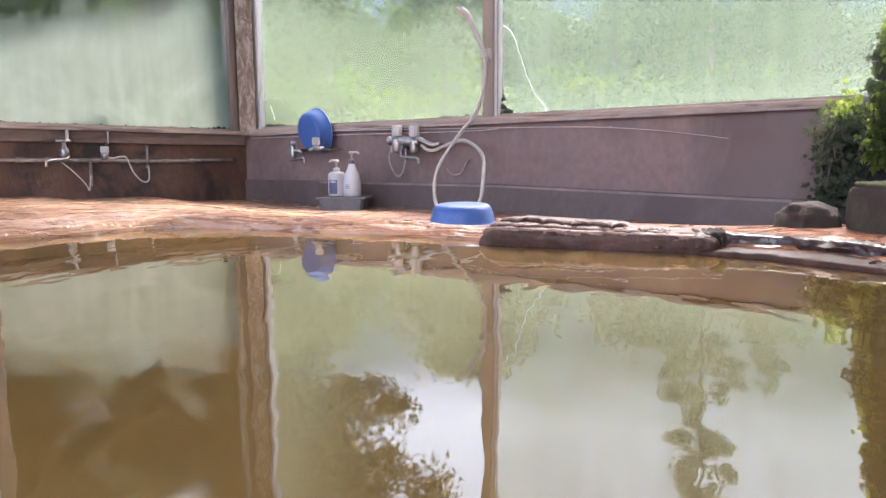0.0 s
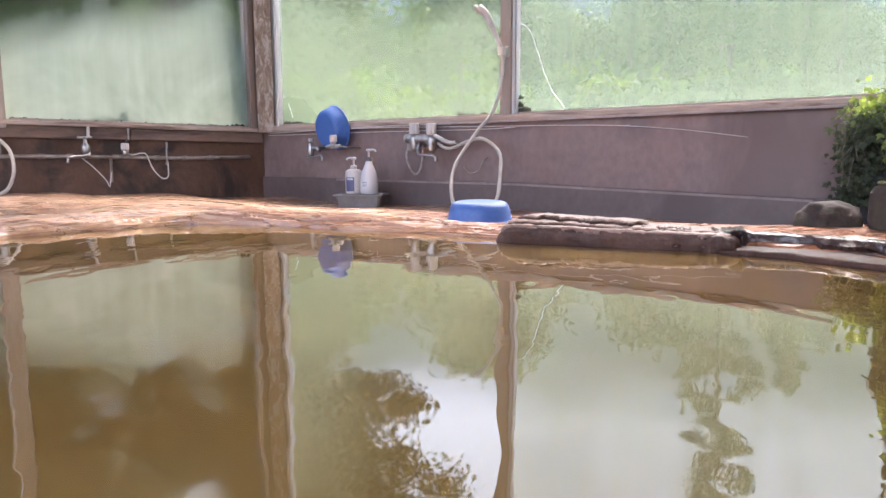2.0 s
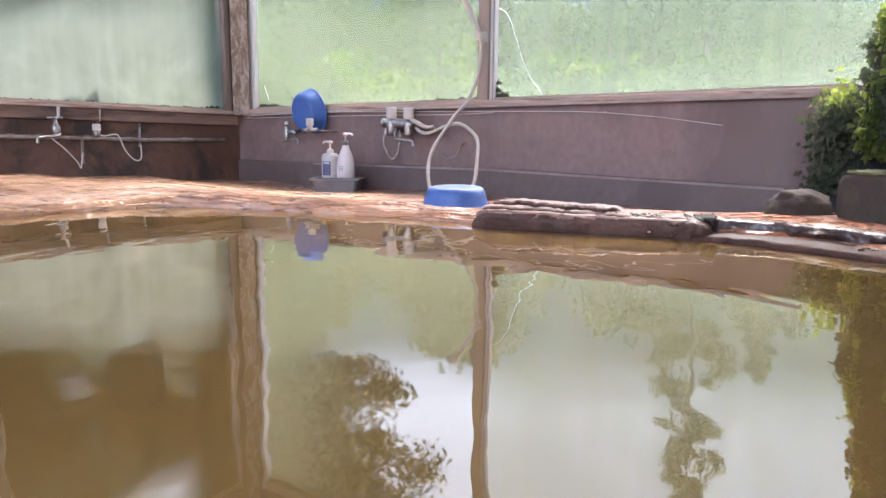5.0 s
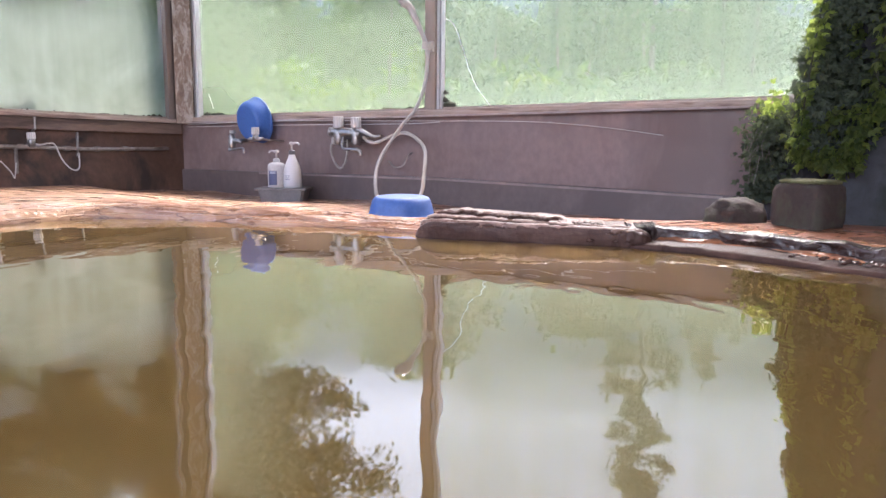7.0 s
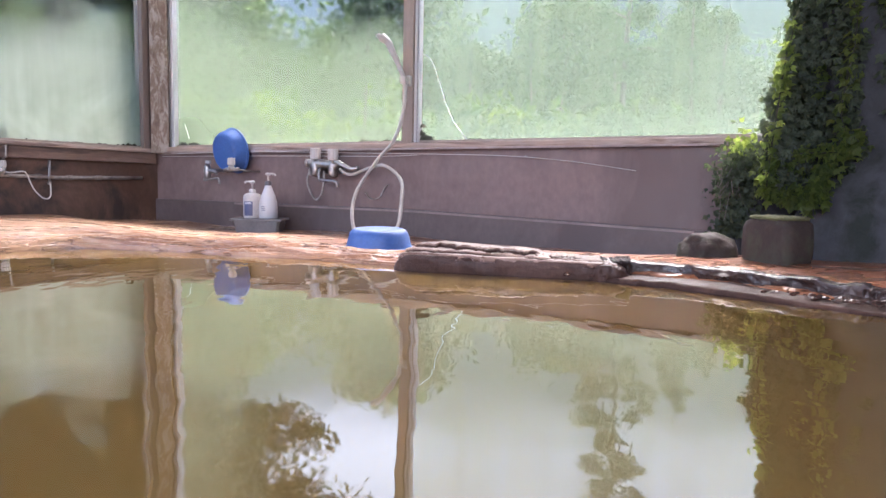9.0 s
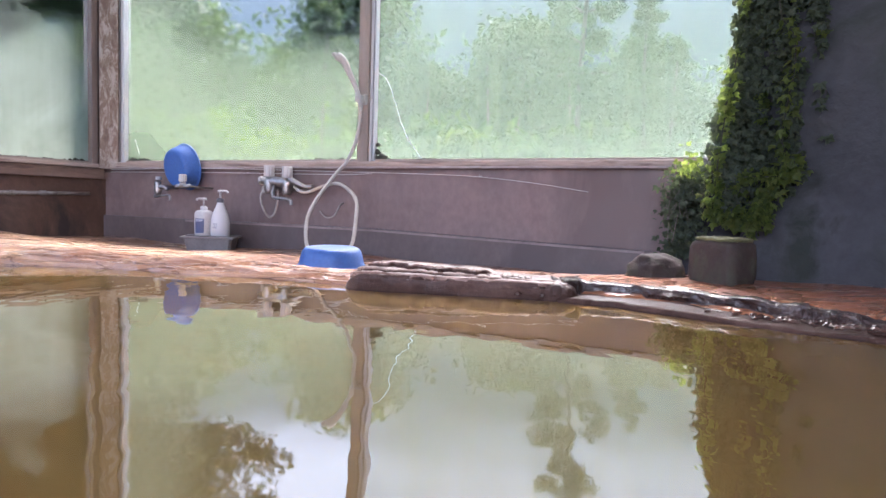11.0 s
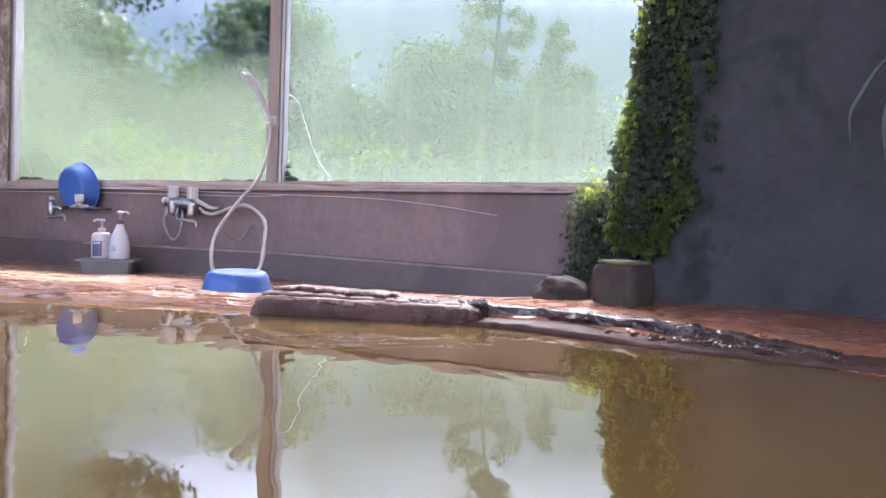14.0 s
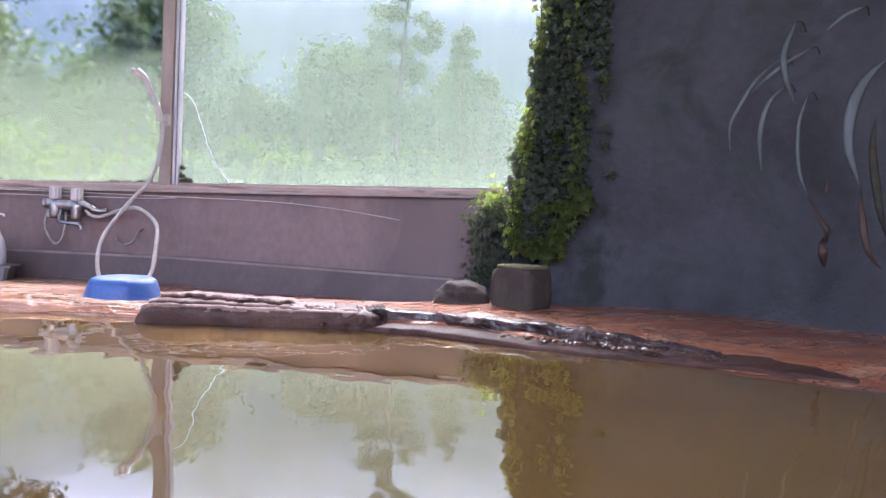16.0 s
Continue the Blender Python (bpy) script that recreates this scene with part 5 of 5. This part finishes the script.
# grime along the sill
def grime(parent, spans, o, seed, zsag):
    r = random.Random(seed)
    bm = bmesh.new()
    for x0, x1, z, n, h in spans:
        for i in range(n):
            x = r.uniform(x0, x1)
            s = r.uniform(0.35, 1.0) * h
            got = bmesh.ops.create_icosphere(bm, subdivisions=1, radius=1.0)["verts"]
            for v in got:
                k = 1 + r.uniform(-0.35, 0.35)
                v.co = Vector((x + v.co.x * s * 1.5 * k, o + v.co.y * s * 0.5 * k, z + zsag * x + max(0.0, v.co.z + 0.3) * s * k))
    ob = part("grime", bm, M_GRIME, parent, "dark mossy grime along the glass")
    ob["kind"] = "stuff"
    return ob


grime(window_1, [(-1.68, -1.52, 0.435, 16, 0.016), (-0.36, -0.10, 0.435, 16, 0.011), (0.002, 0.06, 0.434, 14, 0.022), (0.22, 0.34, 0.435, 8, 0.007), (-1.0, -0.8, 0.435, 5, 0.006), (0.0, 0.014, 0.46, 8, 0.02), (0.0, 0.01, 0.5, 5, 0.014)], 0.016, 5, SAG_W)
grime(window_2, [(-1.43, -0.9, 0.397, 26, 0.005), (-0.9, -0.12, 0.397, 30, 0.006), (-0.22, -0.12, 0.397, 8, 0.011)], 0.016, 6, SAG_L)


# ---- outside: ground, hillside, shrubs, trees ----
def ground_height(x, y):
    r = math.hypot(x, y - 2)
    a = math.atan2(x, y)
    crest = 16 + 3 * math.sin(a * 2.3 + 0.4) + 1.5 * math.sin(a * 6 + 1)
    h = -0.75 + crest * smoothstep(14, 135, r) ** 1.1
    return h + (0.12 + 0.006 * r) * fbm(x * 0.12, y * 0.12, 0.5, 4)


bm = bmesh.new()
rings = []
for r in [0, 3, 5, 7, 9, 11, 13, 16, 19, 23, 28, 34, 41, 50, 60, 72, 86, 102, 120, 140, 170, 230, 400, 900, 2500]:
    ring = []
    for k in range(144):
        a = 2 * math.pi * k / 144
        x, y = r * math.sin(a), 2 + r * math.cos(a)
        ring.append(bm.verts.new((x, y, min(ground_height(x, y), 60) if r > 5 else -0.75 - 0.001 * r)))
    rings.append(ring)
for a, b in zip(rings, rings[1:]):
    for k in range(144):
        bm.faces.new((a[k], b[k], b[(k + 1) % 144], a[(k + 1) % 144]))
bmesh.ops.remove_doubles(bm, verts=bm.verts, dist=1e-4)
bmesh.ops.recalc_face_normals(bm, faces=bm.faces)
ground = built("ground", bm, M_SOIL, Matrix(), True)
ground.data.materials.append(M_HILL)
# ground past 45 m takes the haze-coloured material
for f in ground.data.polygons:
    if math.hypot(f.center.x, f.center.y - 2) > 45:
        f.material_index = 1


# glowing backdrop of a mountain behind the valley, mist painted in, far beyond the trees
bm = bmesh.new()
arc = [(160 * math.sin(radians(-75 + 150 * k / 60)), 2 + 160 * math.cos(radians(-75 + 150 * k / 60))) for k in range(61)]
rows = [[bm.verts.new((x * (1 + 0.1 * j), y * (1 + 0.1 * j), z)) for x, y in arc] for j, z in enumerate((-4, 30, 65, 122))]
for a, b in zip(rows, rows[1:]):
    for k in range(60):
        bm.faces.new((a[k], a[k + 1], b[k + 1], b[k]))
built("backdrop", bm, M_HAZEGLOW, Matrix(), True)


def clumps(centres, n, spread, leaf, seed, flat=0.7):
    rng = np.random.default_rng(seed)
    C = np.asarray(centres, float)
    k = rng.integers(0, len(C), n)
    off = rng.normal(size=(n, 3))
    off /= np.linalg.norm(off, axis=1)[:, None]
    off *= (rng.random(n) ** 0.45)[:, None] * spread[k][:, None]
    off[:, 2] *= flat
    P = C[k] + off
    N = off / np.maximum(1e-6, np.linalg.norm(off, axis=1))[:, None] + rng.normal(size=(n, 3)) * 0.5
    N[:, 2] += 0.45
    return leaf_cloud(P, N, leaf * rng.uniform(0.6, 1.4, n), seed + 1, False, 0.25)


def shrub_mesh(seed, w, h, n, leaf):
    r = random.Random(seed)
    C, S = [], []
    for i in range(26):
        a, q = r.uniform(0, 6.283), math.sqrt(r.random())
        z = h * r.uniform(0.12, 1.0) * (1 - 0.45 * q)
        C.append((w * q * math.cos(a), w * q * math.sin(a), z))
        S.append(r.uniform(0.16, 0.34) * w)
    return clumps(C, n, np.array(S), leaf, seed)


def tree_parts(seed, height, crown, n, leaf, lean=0.0, first=0.35):
    """Trunk with limbs, and a crown mesh of clumps at the limbs' ends."""
    r = random.Random(seed)
    bm = bmesh.new()
    trunk = spline([(0, 0, -0.3), (lean * 0.2 + r.gauss(0, 0.03), r.gauss(0, 0.04), height * 0.35), (lean * 0.6, r.gauss(0, 0.08), height * 0.7), (lean, 0, height)], 16)
    tube(trunk, lambda u: height * 0.008 * (1 - 0.85 * u) + 0.006, 8, bm)
    C, S = [], []
    for i in range(48):
        f = first + (1 - first) * (i + 0.5) / 48
        b = trunk[min(15, int(f * 15))]
        a = i * 2.4 + r.uniform(-0.4, 0.4)
        ln = crown * (0.30 + 0.80 * math.sin(math.pi * min(1.0, (f - first) / (1 - first) * 0.85 + 0.12))) * r.uniform(0.6, 1.15)
        tip = b + Vector((math.cos(a) * ln, math.sin(a) * ln, ln * r.uniform(-0.35, 0.35)))
        mid = b.lerp(tip, 0.5) + Vector((0, 0, ln * 0.1))
        tube([b, mid, tip], lambda u: 0.006 * height * 0.3 * (1 - 0.8 * u) + 0.003, 5, bm)
        for q, w in ((tip, 0.36), (mid, 0.40), (b.lerp(tip, 0.8) + Vector((r.gauss(0, 0.3), r.gauss(0, 0.3), -0.25)) * crown * 0.5, 0.32)):
            C.append(tuple(q))
            S.append(w * crown * r.uniform(0.7, 1.2))
    return bm, clumps(C, n, np.array(S), leaf, seed, 0.8)


SHRUBS = [shrub_mesh(31 + k, 1.0, 1.3, 3600, 0.12) for k in range(3)]
for k, me in enumerate(SHRUBS):
    me.materials.append((M_LEAF_Y, M_LEAF_G, M_LEAF_Y)[k])
PLACES = [(-3.6, 7.6, 0.95, 0), (-2.2, 8.6, 1.25, 2), (-0.9, 8.2, 1.15, 0), (0.3, 8.9, 1.3, 2), (1.3, 7.6, 1.15, 1), (2.2, 8.4, 1.2, 1), (3.2, 7.9, 1.1, 1), (4.1, 7.2, 1.1, 0), (5.0, 6.3, 1.1, 2), (5.9, 5.3, 1.1, 1),
          (-4.8, 6.6, 1.0, 1), (-1.4, 11.5, 1.7, 0), (0.9, 12, 1.8, 1), (3.4, 11.2, 1.7, 1), (5.6, 9.6, 1.6, 0), (-4.0, 10.5, 1.6, 1), (7.2, 7.6, 1.5, 1), (-6.5, 8, 1.4, 0), (-2.8, 11, 1.7, 0), (-0.2, 10.4, 1.6, 2), (2.2, 10.8, 1.6, 0), (4.6, 9.2, 1.5, 1), (1.9, 13.5, 2.2, 1), (4.6, 12.5, 2.1, 1), (-1.6, 14, 2.3, 1), (7.0, 10.5, 2.0, 0), (0.2, 15.5, 2.4, 0), (3.0, 16, 2.6, 1), (6.2, 14.5, 2.4, 1), (-4.5, 14.5, 2.4, 1)]
for x, y, s, k in PLACES:
    sh = thing("shrub", "bushy bright green shrub outside the windows", "shrub", "shrubs outside")
    leaves_part("foliage", SHRUBS[k], SHRUBS[k].materials[0], sh)
    sh.matrix_world = pose(x, y, ground_height(x, y) - 0.05, 0, 0, rnd.uniform(0, 360)) @ Matrix.Diagonal((s, s, s, 1))
for me in SHRUBS:
    while len(me.materials) > 1:
        me.materials.pop()


def plant_tree(label, m, bm, crown_me, mat):
    t = thing("tree", label, "tree", "trees outside", m)
    part("trunk", bm, M_BARK, t, smooth=True)
    leaves_part("crown", crown_me, mat, t)
    return t


def spreading_tree(seed, base, centre, radii, n, leaf):
    """A leaning tree whose limbs carry a wide, uneven canopy of small leaves, thin and ragged at its lower edge."""
    r = random.Random(seed)
    base, centre, radii = Vector(base), Vector(centre), Vector(radii)
    bm = bmesh.new()
    fork = base.lerp(centre, 0.62) + Vector((0, 0, -0.25 * radii.z))
    tube(spline([base + Vector((0, 0, -0.3)), base.lerp(fork, 0.5) + Vector((r.gauss(0, 0.1), r.gauss(0, 0.1), 0.1)), fork], 14), lambda u: 0.17 - 0.07 * u, 9, bm)
    C, S = [], []
    for i in range(54):
        while True:
            d = Vector((r.uniform(-1, 1), r.uniform(-1, 1), r.uniform(-1, 1)))
            if d.length < 1:
                break
        tip = centre + Vector((d.x * radii.x, d.y * radii.y, d.z * radii.z + 0.25 * max(0.0, d.x) * radii.z))
        if tip.x > -0.35 and tip.z < 3.6 or tip.x > 0.3:
            continue
        bend = fork.lerp(tip, 0.45) + Vector((0, 0, 0.12 * (tip - fork).length))
        limb = spline([fork, bend, tip], 9)
        tube(limb, lambda u: 0.06 * (1 - u) + 0.008, 5, bm)
        for q in (limb[4], limb[5], limb[6], limb[7], limb[8]):
            for k in range(2):
                C.append(tuple(q + Vector((r.gauss(0, 0.28), r.gauss(0, 0.28), r.gauss(-0.05, 0.14)))))
                S.append(r.uniform(0.28, 0.62))
    return bm, clumps(C, n, np.array(S), leaf, seed, 0.38)


b, c = spreading_tree(71, (-5.6, 9.4, -0.8), (-2.35, 8.8, 4.15), (2.75, 1.5, 1.75), 100000, 0.072)
plant_tree("leafy tree with a broad dark green canopy reaching over the house", Matrix(), b, c, M_LEAF_D)
b, c = spreading_tree(72, (-7.0, 8.0, -0.8), (-5.4, 7.2, 4.0), (2.6, 1.8, 2.0), 42000, 0.09)
plant_tree("dense dark green tree beside the steamed windows", Matrix(), b, c, M_LEAF_D)
b, c = spreading_tree(73, (-9.0, 11.0, -0.8), (-7.5, 10.5, 4.6), (3.0, 2.0, 2.6), 26000, 0.12)
plant_tree("dense dark green tree behind the others", Matrix(), b, c, M_LEAF_D)
b, c = tree_parts(83, 7.6, 0.62, 24000, 0.065, 0.2, 0.06)
sapling = plant_tree("tall slender tree with airy green foliage", pose(4.55, 12.3, ground_height(4.55, 12.3), 0, 0, 0), b, c, M_LEAF_H)
for x, y, q, a in [(0.02, 9.6, 0.46, 40), (6.1, 12.9, 0.68, 80), (3.3, 14.0, 0.55, 200), (5.4, 15.0, 0.62, 140), (7.4, 14.4, 0.62, 10), (2.4, 16.0, 0.55, 100), (-1.6, 15.0, 0.5, 300), (8.8, 13.0, 0.6, 250)]:
    copy_thing(sapling, pose(x, y, ground_height(x, y), 0, 0, a)).scale = (q, q, q)
b, c = tree_parts(97, 6.5, 2.3, 9000, 0.25, 0.2, 0.15)
wood = plant_tree("round-crowned woodland tree on the slope, haze in its leaf colour", pose(-6.0, 24.0, ground_height(-6.0, 24.0), 0, 0, 0), b, c, M_LEAF_H)
r = random.Random(5)
for i in range(64):
    a = radians(-42 + 92 * (i % 16 + r.random()) / 16)
    d = 18 + 7 * (i // 16) + r.uniform(-3, 4)
    x, y = d * math.sin(a), 2 + d * math.cos(a)
    q = r.uniform(0.55, 0.85)
    copy_thing(wood, pose(x, y, ground_height(x, y), 0, 0, r.uniform(0, 360))).scale = (q, q, q * r.uniform(0.9, 1.3))

# ferns pressed against the steamed pane
for x, s, n in ((-1.06, 1.0, 2), (-0.845, 0.8, 3), (-0.60, 0.5, 3), (-0.52, 0.45, 2), (-0.14, 0.4, 2)):
    fern = thing("fern", "dark fern growing against the outside of the steamed window", "plant", "ferns at the window", LW @ pose(x, 0.037, 0.382 - 0.018 * x))
    for k in range(n):
        a = rnd.uniform(-1.2, 1.3)
        L = 0.10 * s * rnd.uniform(0.7, 1.2)
        part("frond", strap([(0, 0, 0), (math.sin(a) * L * 0.4, 0.002, math.cos(a) * L * 0.6), (math.sin(a) * L, 0.002, math.cos(a) * L * 0.85), (math.sin(a) * L * 1.7, 0.004, math.cos(a) * L * 0.6)], 0.03 * s * rnd.uniform(0.5, 1.2), n=12), M_GRIME, fern)
